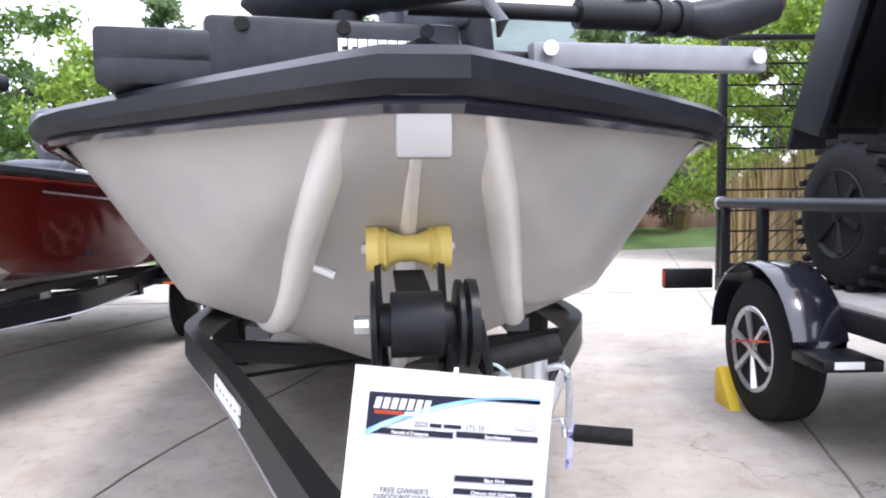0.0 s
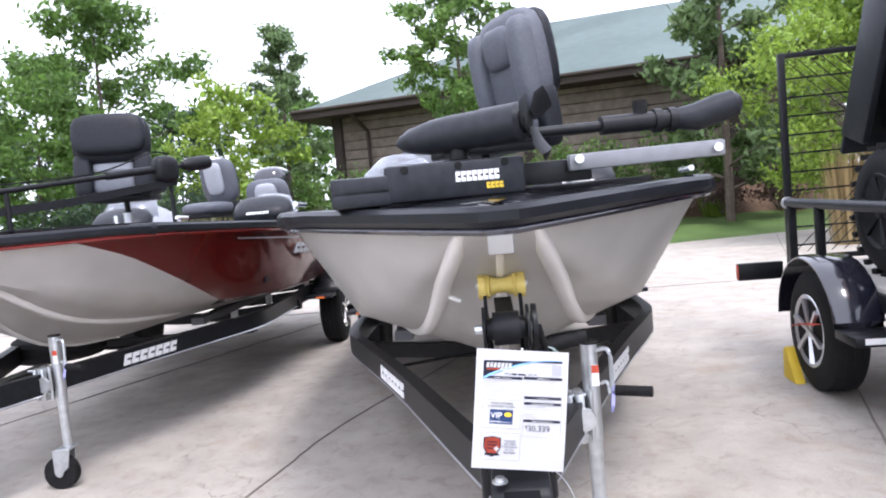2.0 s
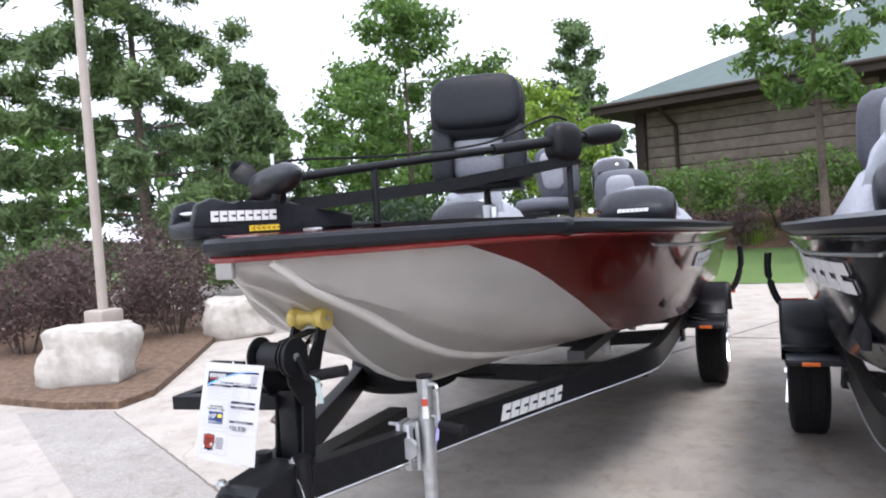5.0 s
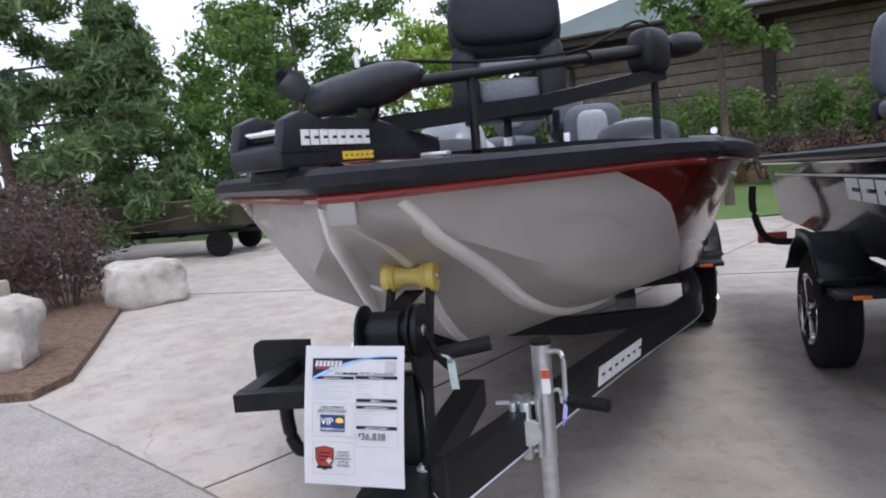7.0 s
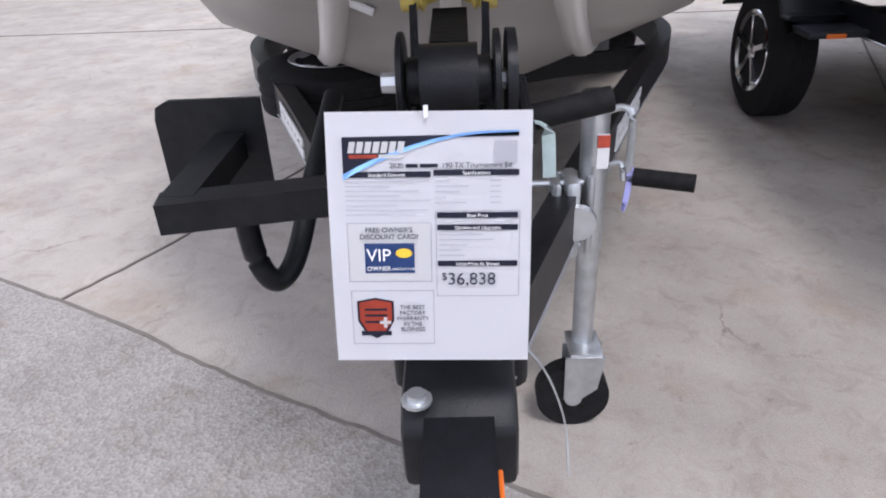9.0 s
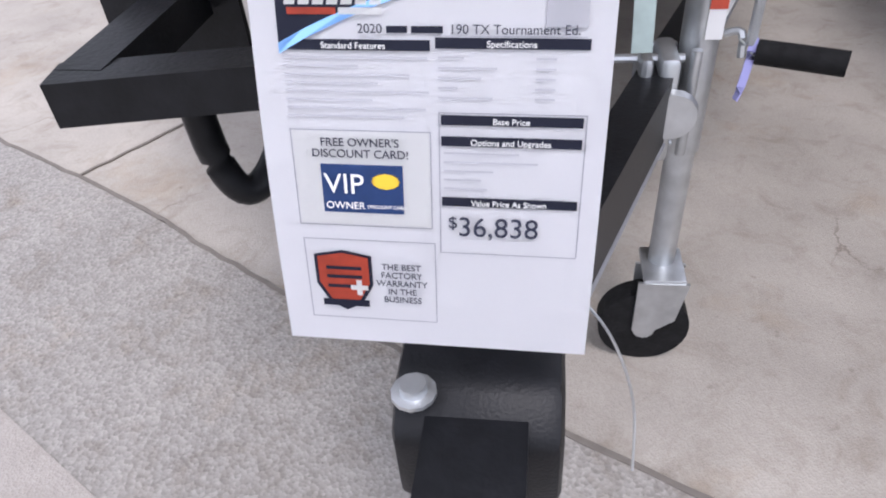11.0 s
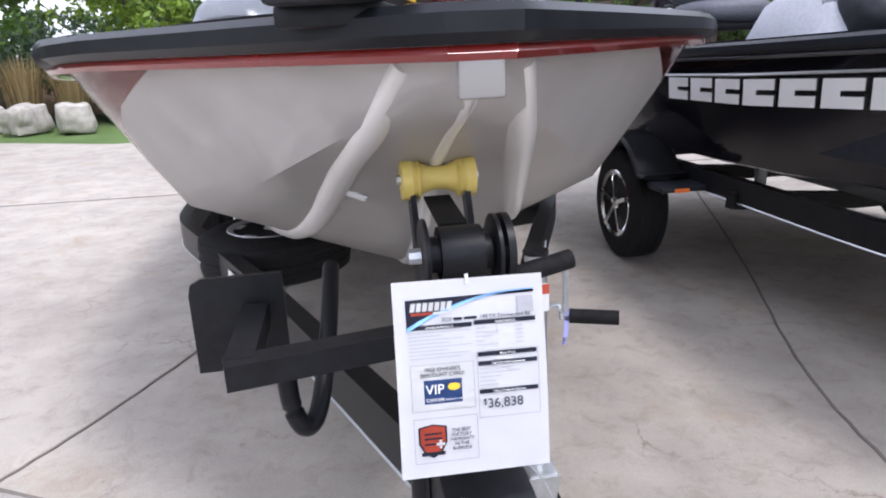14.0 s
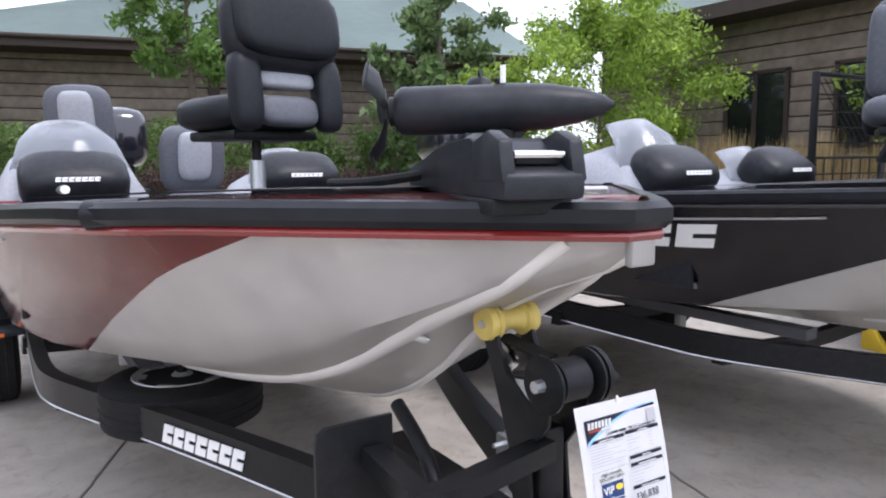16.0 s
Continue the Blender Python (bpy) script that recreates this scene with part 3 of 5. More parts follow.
# ---------- trailer ----------
def tyre_wheel(parent, c, r, w, axis="x", spokes=5, rim="chrome", face=1, tread=0):
    wh = part("wheel", lathe([(-w / 2 + 0.01, r * 0.56), (-w / 2, r * 0.66), (-w / 2 + 0.012, r * 0.9), (-w * 0.36, r * 0.985), (-w * 0.18, r), (-w * 0.16, r * 0.985), (-w * 0.02, r * 0.985), (0, r), (w * 0.02, r * 0.985), (w * 0.16, r * 0.985), (w * 0.18, r), (w * 0.36, r * 0.985), (w / 2 - 0.012, r * 0.9), (w / 2, r * 0.66), (w / 2 - 0.01, r * 0.56)], axis, 40, None, c), "rubber", parent, "black rubber tyre")
    off = Vector({"x": (1, 0, 0), "y": (0, 1, 0), "z": (0, 0, 1)}[axis]) * face
    c = Vector(c)
    part("rim", lathe([(-0.02, r * 0.57), (face * w * 0.46, r * 0.58), (face * w * 0.48, r * 0.61), (face * w * 0.5, r * 0.6), (face * w * 0.46, r * 0.53), (face * w * 0.18, r * 0.5), (face * w * 0.18, r * 0.02)], axis, 32, None, c), rim, wh, "bright wheel rim")
    part("hub", lathe([(0, r * 0.16), (face * w * 0.42, r * 0.15), (face * w * 0.5, r * 0.1), (face * w * 0.52, 0.004)], axis, 18, None, c), rim, wh)
    for i in range(spokes):
        a = 2 * math.pi * i / spokes + 0.3
        d = {"x": Vector((0, math.cos(a), math.sin(a))), "y": Vector((math.cos(a), 0, math.sin(a))), "z": Vector((math.cos(a), math.sin(a), 0))}[axis]
        part("spoke", bar([c + d * r * 0.1 + off * w * 0.34, c + d * r * 0.55 + off * w * 0.4], r * 0.2, w * 0.12), rim, wh)
    for i in range(tread):
        a = 2 * math.pi * i / tread
        d = Vector((0, math.cos(a), math.sin(a)))
        tng = Vector((0, -math.sin(a), math.cos(a)))
        for sx in (-1, 1):
            q = c + d * (r + 0.006) + tng * (0.02 * sx)
            part("tread_lug", bar([q + Vector((sx * w * 0.05, 0, 0)), q + Vector((sx * w * 0.46, 0, 0)) + tng * 0.035 * sx], 0.035, 0.03), "rubber", wh)
    return wh


def price_sheet(m, price, model, label):
    p = thing("price_sheet", m, label, "price sheet", "price sheets")
    W, H = 0.216, 0.279
    bm = bmesh.new()
    rows = []
    for j in range(9):
        v = -H * j / 8
        rows.append([bm.verts.new((W * (i / 6 - 0.5), -0.006 * math.sin(math.pi * j / 8), v)) for i in range(7)])
    for r0, r1 in zip(rows, rows[1:]):
        for i in range(6):
            bm.faces.new((r0[i], r0[i + 1], r1[i + 1], r1[i]))
    bmesh.ops.solidify(bm, geom=list(bm.faces), thickness=0.0008)
    part("sheet", bm, "paper", p)
    S = W / 553.0

    def at(u, v, lift=0.0009):
        y = -0.0008 - 0.006 * math.sin(math.pi * min(max(v * S / H, 0), 1)) - lift
        return ((u - 276) * S, y, -v * S)

    def rect(u0, v0, u1, v1, m_, name="print", lift=0.0009):
        bm = bmesh.new()
        a = [bm.verts.new(at(*q, lift)) for q in ((u0, v0), (u1, v0), (u1, v1), (u0, v1))]
        bm.faces.new(a)
        bmesh.ops.solidify(bm, geom=list(bm.faces), thickness=0.0003)
        return part(name, bm, m_, p)

    def poly(pts, m_, name, lift=0.0009):
        bm = bmesh.new()
        bm.faces.new([bm.verts.new(at(u, v, lift)) for u, v in pts])
        bmesh.ops.solidify(bm, geom=list(bm.faces), thickness=0.0003)
        return part(name, bm, m_, p)

    def txt(body, u, v, size, m_, align="LEFT"):
        x, y, z = at(u, v, 0.0022)
        text_mesh(body, size * S * 1.38, m_, p, Matrix.Translation((x, y, z)) @ pose(0, 0, 0, 90), align=align)

    arc = [(44 + 472 * k / 12, 167 - 112 * math.sin(math.pi / 2 * min(1, k / 10.5)) ** 0.9) for k in range(13)]
    poly([(44, 66), (516, 66)] + [(u, v) for u, v in arc[::-1]], "navy", "header_band")
    poly([(u, v - 3) for u, v in arc] + [(u, v + 13 - k) for k, (u, v) in list(enumerate(arc))[::-1]], "sky", "header_curve", 0.0013)
    for i, u in enumerate((58, 80, 102, 124, 146, 168, 190)):
        poly([(u, 108), (u + 17, 108), (u + 23, 78), (u + 6, 78)], "white", "brand_bar", 0.0015)
    rect(62, 112, 138, 122, "red", "brand_underline", 0.0015)
    rect(142, 112, 208, 122, "white", "brand_underline", 0.0015)
    rect(452, 78, 512, 138, "pale_ink", "code_panel", 0.0015)
    txt("2020", 170, 148, 14, "navy")
    for u0, u1 in ((214, 246), (252, 300)):
        rect(u0, 138, u1, 148, "navy", "product_line")
    txt(model, 310, 148, 14, "navy")
    rect(300, 151, 512, 153, "pale_ink", "fine_print")
    for (u0, u1, v, s) in ((44, 280, 166, "Standard Features"), (288, 518, 162, "Specifications"), (296, 516, 278, "Base Price"), (296, 516, 312, "Options and Upgrades"), (296, 516, 415, "Value Price As Shown")):
        rect(u0, v - 8, u1, v + 8, "navy", "heading_bar")
        txt(s, (u0 + u1) / 2, v + 5, 10, "white", "CENTER")
    for k in range(8):
        rect(48, 183 + k * 13, 48 + (228, 120, 200, 150, 230, 140, 224, 190)[k], 186 + k * 13, "pale_ink", "fine_print")
    for k in range(5):
        rect(292, 182 + k * 15, 292 + (40, 90, 66, 30, 84)[k], 185 + k * 15, "pale_ink", "fine_print")
        rect(440, 182 + k * 15, 470, 185 + k * 15, "pale_ink", "fine_print")
        rect(300, 330 + k * 15, 300 + (120, 150, 80, 60, 70)[k], 333 + k * 15, "pale_ink", "fine_print")
    for (a, b_, c, d) in ((48, 298, 278, 466), (50, 494, 282, 658), (292, 266, 520, 510)):
        for q in ((a, b_, c, b_ + 1.6), (a, d, c, d + 1.6), (a, b_, a + 1.6, d), (c, b_, c + 1.6, d)):
            rect(*q, "ink", "panel_rule")
    rect(50, 300, 277, 465, "white", "panel", 0.0004)
    txt("FREE OWNER'S", 163, 324, 14, "navy", "CENTER")
    txt("DISCOUNT CARD!", 163, 343, 14, "navy", "CENTER")
    rect(94, 356, 232, 442, "blue", "card")
    txt("VIP", 99, 406, 36, "white")
    txt("OWNER", 99, 434, 13, "white")
    txt("DISCOUNT CARD", 170, 432, 6, "white")
    poly([(203 + 24 * math.cos(a * 0.52), 384 + 14 * math.sin(a * 0.52)) for a in range(12)], "gold", "card_emblem", 0.0015)
    sh = [(0, -60), (52, -50), (52, 10), (30, 50), (0, 66), (-30, 50), (-52, 10), (-52, -50)]
    poly([(117 + x, 576 + y) for x, y in sh], "navy", "shield")
    poly([(117 + x * 0.88, 574 + y * 0.88) for x, y in sh], "red", "shield_face", 0.0013)
    for v in (548, 566, 586):
        rect(86, v, 150, v + 7, "navy", "shield_bar", 0.0016)
    rect(128, 586, 160, 596, "white", "cross", 0.002)
    rect(139, 575, 149, 607, "white", "cross", 0.002)
    rect(74, 618, 160, 632, "navy", "shield_ribbon", 0.0016)
    for k, s in enumerate(("THE BEST", "FACTORY", "WARRANTY", "IN THE", "BUSINESS")):
        txt(s, 222, 550 + k * 17, 12, "navy", "CENTER")
    txt("$", 306, 462, 22, "navy")
    txt(price, 322, 476, 36, "navy")
    part("cable_tie", rod([at(270, -16, 0.004), at(270, 12, 0.004), at(270, 14, -0.01)], 0.0025, 8), "white", p)
    return p


def trailer(base, wheel_y, label, step_bracket, spare):
    t = thing("boat_trailer", base, label, "trailer", "boat trailers")
    for sx in (-1, 1):
        pts = spline([(sx * 0.05, -0.22, 0.47), (sx * 0.24, 0.3, 0.47), (sx * 0.41, 0.76, 0.47), (sx * 0.57, 1.16, 0.47), (sx * 0.74, 1.56, 0.47), (sx * 0.81, 1.76, 0.47), (sx * 0.835, 1.98, 0.47), (sx * 0.84, 2.6, 0.47), (sx * 0.84, 5.0, 0.47)], 5)
        part("side_rail", bar(pts, 0.055, 0.115), "black", t)
        part("pinstripe", sweep(bmesh.new(), [Vector(p) + Vector((sx * 0.029, 0, -0.052)) for p in pts], ring(0.004, 4)), "alu", t)
        p0, p1 = Vector((sx * 0.375, 0.67, 0.44)), Vector((sx * 0.53, 1.06, 0.44))
        d = (p1 - p0).normalized()
        nrm = Vector((sx * d.y, -sx * d.x, 0)) * 0.03
        if sx > 0:
            wordmark(t, "white", p0 + nrm, d, (0, 0, 1), 0.062, [0.048] * 7, 0.3, 0.004)
        else:
            wordmark(t, "white", p1 + nrm, -d, (0, 0, 1), 0.062, [0.048] * 7, 0.3, 0.004)
        # fender, wheel and guide
        fx = sx * 1.0
        lo = 0.08
        bm = bmesh.new()
        arc = [(wheel_y - 0.43, 0.5 - lo), (wheel_y - 0.42, 0.56 - lo)] + [(wheel_y - 0.4 * math.cos(a), 0.36 - lo + 0.385 * math.sin(a)) for a in np.linspace(0.55, 2.6, 14)] + [(wheel_y + 0.42, 0.5 - lo)]
        sweep(bm, [(fx, y, z) for y, z in arc], [(-0.13, -0.012), (0.13, -0.012), (0.13, 0.0), (0.115, 0.012), (-0.115, 0.012), (-0.13, 0.0)], up=(0, 0, 1))
        part("fender", bm, "black", t, "glossy black steel fender")
        part("fender_step", bx((fx - sx * 0.02, wheel_y - 0.5, 0.52 - lo), (0.26, 0.2, 0.03), 0.008), "greyp", t)
        tyre_wheel(t, (fx, wheel_y, 0.33 - lo), 0.33, 0.21, "x", 5, "chrome", sx)
        part("marker_lamp", bx((fx, wheel_y - 0.6, 0.515 - lo), (0.08, 0.012, 0.02), 0.003), "orange", t)
        part("bunk", bar([(sx * 0.5, 1.5, 0.535), (sx * 0.5, 2.4, 0.53), (sx * 0.5, 4.9, 0.53)], 0.09, 0.05), "carpet", t)
        for y in (2.2, 3.1, 4.5):
            part("bunk_bracket", bx((sx * 0.5, y, 0.46), (0.05, 0.04, 0.12), 0.004), "steel", t)
        part("guide_post", rod(spline([(sx * 0.9, 4.75, 0.47), (sx * 1.1, 4.75, 0.5), (sx * 1.18, 4.78, 0.7), (sx * 1.18, 4.78, 0.88)]), 0.025, 10), "blackp", t)
        part("tail_lamp", bx((sx * 1.02, 5.02, 0.47), (0.2, 0.03, 0.08), 0.008), "red", t)
    for y, w in ((1.75, 1.62), (2.75, 1.78), (wheel_y, 2.0), (4.6, 1.78)):
        part("cross_member", bar([(-w / 2, y, 0.43), (-0.2, y + 0.05, 0.37), (0.2, y + 0.05, 0.37), (w / 2, y, 0.43)], 0.06, 0.08), "black", t)
    part("brake_line", rod(spline([(-0.55, 1.3, 0.42), (-0.1, 1.75, 0.36), (0.3, 1.8, 0.33), (0.7, 1.9, 0.4)]), 0.008, 6), "rubber", t)
    # tongue, swing collar, coupler
    part("tongue", bar([(0, -0.86, 0.47), (0, -0.3, 0.47)], 0.085, 0.085), "black", t)
    part("tongue_brace", bar([(0, -0.12, 0.46), (0, 0.55, 0.46)], 0.08, 0.09), "black", t)
    part("swing_collar", extrude_x([(-0.42, 0.41), (-0.42, 0.5), (-0.38, 0.53), (-0.18, 0.545), (-0.14, 0.5), (-0.14, 0.41)], -0.072, 0.072, 0.012), "blackp", t, "black hinged swing-tongue collar")
    for x, y in ((-0.05, -0.4), (0.055, -0.2)):
        part("bolt", lathe([(0, 0.019), (0.004, 0.019), (0.005, 0.012), (0.013, 0.011)], "z", 12, None, (x, y, 0.536 if y < -0.3 else 0.543)), "steel", t)
    for sx in (-1, 1):
        part("hinge_lug", rod([(sx * 0.075, -0.19, 0.4), (sx * 0.075, -0.19, 0.56)], 0.028, 12), "black", t)
    part("coupler", extrude_x([(-1.06, 0.44), (-1.05, 0.52), (-1.0, 0.545), (-0.9, 0.535), (-0.8, 0.52), (-0.8, 0.42), (-0.98, 0.42)], -0.05, 0.05, 0.012), "black", t)
    part("coupler_latch", rod([(0, -0.86, 0.53), (0, -0.92, 0.575), (0, -1.0, 0.57)], 0.012, 8), "steel", t)
    part("coupler_lock", bx((0, -1.0, 0.4), (0.1, 0.1, 0.035), 0.01), "gold", t, "yellow coupler lock")
    for sx in (-1, 1):
        part("safety_chain", rod(spline([(sx * 0.05, -0.7, 0.44), (sx * 0.09, -0.78, 0.3), (sx * 0.06, -0.86, 0.28), (sx * 0.03, -0.9, 0.42)]), 0.008, 6), "steel", t)
    part("amber_reflector", bx((0.046, -0.52, 0.47), (0.006, 0.1, 0.05), 0.002), "orange", t)
    part("warning_label", bx((0.0, -0.68, 0.5145), (0.066, 0.3, 0.002), 0.0), "label", t, "white warning label on the tongue")
    part("label_edge", bx((-0.036, -0.68, 0.5155), (0.006, 0.3, 0.002), 0.0), "gold", t)
    for k in range(22):
        part("label_print", bx((-0.002, -0.81 + k * 0.0125, 0.5162), (0.05 - 0.012 * (k * 7 % 3), 0.0035, 0.001), 0.0), "ink", t)
    # winch post
    for sx in (-1, 1):
        part("winch_plate", extrude_x([(-0.16, 0.5), (-0.1, 0.5), (-0.075, 0.7), (-0.01, 0.87), (0.02, 0.93), (-0.02, 0.95), (-0.065, 0.86), (-0.14, 0.81), (-0.17, 0.885), (-0.21, 0.875), (-0.2, 0.78), (-0.14, 0.7)], 0.052 * sx - 0.004, 0.052 * sx + 0.004), "black", t)
        part("winch_flange", lathe([(-0.004, 0.058), (-0.003, 0.06), (0.003, 0.06), (0.004, 0.058)], "x", 28, None, (0.058 * sx, -0.19, 0.865)), "black", t)
        part("axle_bolt", lathe([(0, 0.014), (0.02 * sx, 0.013)], "x", 8, None, (0.064 * sx, -0.19, 0.865)), "steel", t)
    part("winch_post", bx((0, -0.13, 0.6), (0.07, 0.05, 0.3), 0.008), "black", t)
    part("winch_drum", lathe([(-0.05, 0.03), (0.05, 0.03)], "x", 20, None, (0, -0.19, 0.865)), "blackp", t)
    part("strap", lathe([(-0.035, 0.045), (0.035, 0.045)], "x", 20, None, (0, -0.19, 0.865)), "blackp", t)
    part("winch_strap", bar([(0, -0.14, 0.9), (0, 0.02, 0.915)], 0.05, 0.005), "rubber", t)
    part("winch_gear", lathe([(-0.006, 0.06), (0.006, 0.06)], "x", 36, None, (0.075, -0.19, 0.865)), "black", t)
    part("winch_handle", rod([(0.085, -0.19, 0.865), (0.1, -0.17, 0.8), (0.11, -0.12, 0.76)], 0.009, 8), "black", t)
    part("handle_grip", rod([(0.095, -0.14, 0.795), (0.215, -0.125, 0.815)], 0.018, 12), "rubber", t, "black rubber winch grip")
    part("bow_roller", lathe([(-0.068, 0.010), (-0.068, 0.037), (-0.050, 0.039), (-0.042, 0.034), (-0.037, 0.039), (-0.032, 0.030), (-0.012, 0.022), (0.012, 0.022), (0.032, 0.030), (0.037, 0.039), (0.042, 0.034), (0.050, 0.039), (0.068, 0.037), (0.068, 0.010)], "x", 26, None, (0, 0.0, 0.955)), "yellow", t, "yellow rubber bow roller")
    part("roller_pin", rod([(-0.076, 0, 0.955), (0.076, 0, 0.955)], 0.01, 8), "steel", t)
    for sx in (-1, 1):
        part("roller_arm", bar([(0.042 * sx, -0.1, 0.78), (0.05 * sx, -0.03, 0.88), (0.05 * sx, 0.0, 0.955)], 0.008, 0.04), "black", t)
    part("bow_eye", rod(spline([(0, 0.03, 0.9), (0.0, -0.03, 0.87), (0, 0.0, 0.84)]), 0.008, 6), "chrome", t)
    # jack
    part("jack_tube", rod([(0.286, 0.27, 0.37), (0.286, 0.27, 0.705)], 0.028, 18), "steel", t, "galvanised jack tube")
    part("jack_inner", rod([(0.286, 0.27, 0.11), (0.286, 0.27, 0.4)], 0.024, 16), "steel", t)
    part("jack_cap", rod([(0.286, 0.27, 0.703), (0.286, 0.27, 0.712)], 0.031, 18), "blackp", t)
    part("jack_label", bx((0.298, 0.241, 0.6), (0.024, 0.004, 0.07), 0.0), "white", t)
    part("jack_label_head", bx((0.298, 0.2395, 0.622), (0.024, 0.004, 0.025), 0.0), "red", t)
    part("jack_crank", rod(spline([(0.3, 0.26, 0.675), (0.335, 0.25, 0.685), (0.35, 0.24, 0.66), (0.35, 0.235, 0.56), (0.36, 0.232, 0.545)], 4), 0.0075, 8), "steel", t)
    part("crank_grip", rod([(0.36, 0.235, 0.548), (0.468, 0.19, 0.548)], 0.018, 12), "rubber", t, "black crank grip")
    part("jack_hook", rod(spline([(0.315, 0.25, 0.57), (0.335, 0.24, 0.575), (0.34, 0.235, 0.54)], 4), 0.006, 6), "steel", t)
    for x, w in ((0.205, 0.02), (0.238, 0.03)):
        part("jack_clamp", bx((x, 0.24, 0.47), (w, 0.09, 0.17), 0.01), "steel", t, "zinc-plated jack clamp")
    part("clamp_disc", lathe([(0, 0.04), (-0.012, 0.036)], "y", 16, None, (0.235, 0.195, 0.47)), "steel", t)
    for z in (0.4, 0.54):
        part("clamp_bolt", rod([(0.14, 0.235, z), (0.25, 0.235, z)], 0.007, 8), "steel", t)
    for y in (0.205, 0.262):
        bm = slab([(-0.045, 0.12), (0.045, 0.12), (0.03, 0.03), (-0.02, -0.01), (-0.045, 0.0)], -0.003, 0.003)
        bmesh.ops.transform(bm, matrix=pose(0.285, y, 0.085, 90), verts=list(bm.verts))
        part("caster_fork", bm, "steel", t)
    part("caster_wheel", lathe([(-0.024, 0.06), (-0.022, 0.085), (0.022, 0.085), (0.024, 0.06)], "y", 28, None, (0.262, 0.234, 0.085)), "rubber", t)
    part("caster_hub", lathe([(-0.03, 0.02), (0.03, 0.02)], "y", 12, None, (0.262, 0.234, 0.085)), "steel", t)
    part("caster_plate", bx((0.287, 0.255, 0.205), (0.075, 0.1, 0.012), 0.004), "steel", t)
    part("clamp_web", bx((0.222, 0.285, 0.47), (0.05, 0.012, 0.15), 0.004), "steel", t)
    part("clamp_pin", rod([(0.262, 0.215, 0.39), (0.262, 0.215, 0.56)], 0.008, 10), "steel", t)
    part("crank_ribbon", bar(spline([(0.352, 0.232, 0.57), (0.35, 0.226, 0.54), (0.345, 0.222, 0.5), (0.34, 0.22, 0.48)], 3), 0.012, 0.002), "violet", t, "faded violet ribbon")
    for ob in t.children:
        if ob.name.startswith("caster_"):
            ob.location.z -= 0.08
        if ob.name.startswith(("jack_", "crank_", "caster_")):
            ob.location.x -= 0.012
    part("breakaway_wire", rod(spline([(0.075, -0.22, 0.5), (0.12, -0.25, 0.46), (0.15, -0.27, 0.38), (0.155, -0.3, 0.3)], 5), 0.0016, 6), "steel", t, "thin steel breakaway wire")
    if step_bracket:
        part("bracket_arm", bar([(-0.385, -0.23, 0.715), (-0.02, -0.16, 0.715)], 0.046, 0.042), "black", t)
        part("bracket_return", bar([(-0.362, -0.222, 0.716), (-0.352, -0.01, 0.728)], 0.046, 0.041), "black", t)
        bm = slab([(-0.085, -0.085), (0.085, -0.085), (0.085, 0.1), (-0.06, 0.1), (-0.08, 0.09), (-0.085, 0.07)], -0.005, 0.005)
        bmesh.ops.transform(bm, matrix=pose(-0.385, 0.005, 0.7, 90), verts=list(bm.verts))
        part("bracket_plate", bm, "black", t, "flat black steel plate with rounded corners")
        part("carrier_loop", rod(spline([(-0.3, -0.16, 0.71), (-0.295, -0.16, 0.61), (-0.275, -0.15, 0.56), (-0.25, -0.11, 0.58), (-0.225, -0.02, 0.68), (-0.21, 0.14, 0.76)]), 0.017, 12), "black", t)
        part("rope_coil", rod(spline([(-0.28, 0.1, 0.56), (-0.22, 0.08, 0.6), (-0.2, 0.12, 0.56), (-0.24, 0.15, 0.52), (-0.28, 0.1, 0.56)]), 0.006, 6), "pole", t)
    if spare:
        tyre_wheel(t, (-0.42, 1.38, 0.47), 0.285, 0.18, "z", 5, "alu", 1)
        part("spare_post", rod([(-0.42, 1.38, 0.36), (-0.42, 1.38, 0.58)], 0.02, 8), "black", t)
    part("ribbon", bar(spline([(0.1, -0.15, 0.8), (0.125, -0.155, 0.79), (0.13, -0.155, 0.75), (0.132, -0.15, 0.715)], 3), 0.018, 0.003), "ribbon", t, "pale green cloth ribbon")
    return t


def lower_unit(t, c, axis, length, r, propside=-1):
    """A torpedo-shaped motor pod on its axis."""
    c, a = Vector(c), Vector(axis).normalized()
    prof = [(-0.5, 0.78), (-0.47, 0.98), (-0.2, 1.0), (-0.18, 0.96), (0.05, 0.98), (0.2, 0.92), (0.35, 0.7), (0.45, 0.42), (0.5, 0.12)]
    pts = [c + a * (length * s) for s, _ in prof]
    part("motor_pod", rod(pts, [r * k for _, k in prof], 22), "greyp", t, "dark grey torpedo-shaped motor pod")
    e = c - a * length * 0.5
    part("pod_end", rod([e - a * 0.012, e], r * 0.6, 16), "blackp", t)
    for k, ang in enumerate((75, -45, 195)):
        d = Matrix.Rotation(radians(ang), 3, a) @ a.cross(Vector((0, 0, 1))).normalized()
        q = [e - a * 0.02 + d * 0.02, e - a * 0.03 + d * 0.07, e - a * 0.05 + d * 0.1, e - a * 0.04 + d * 0.125]
        part("propeller_blade", sweep(bmesh.new(), q, lambda i: ring((0.02, 0.042, 0.04, 0.012)[i], 10, 1.0, 0.12), up=a), "blackp", t)
    part("skeg", sweep(bmesh.new(), [c + Vector((0, 0, -r * 0.8)), c + a * 0.03 + Vector((0, 0, -r * 1.35))], ring(0.05, 10, 0.15, 1.2), up=a), "blackp", t)


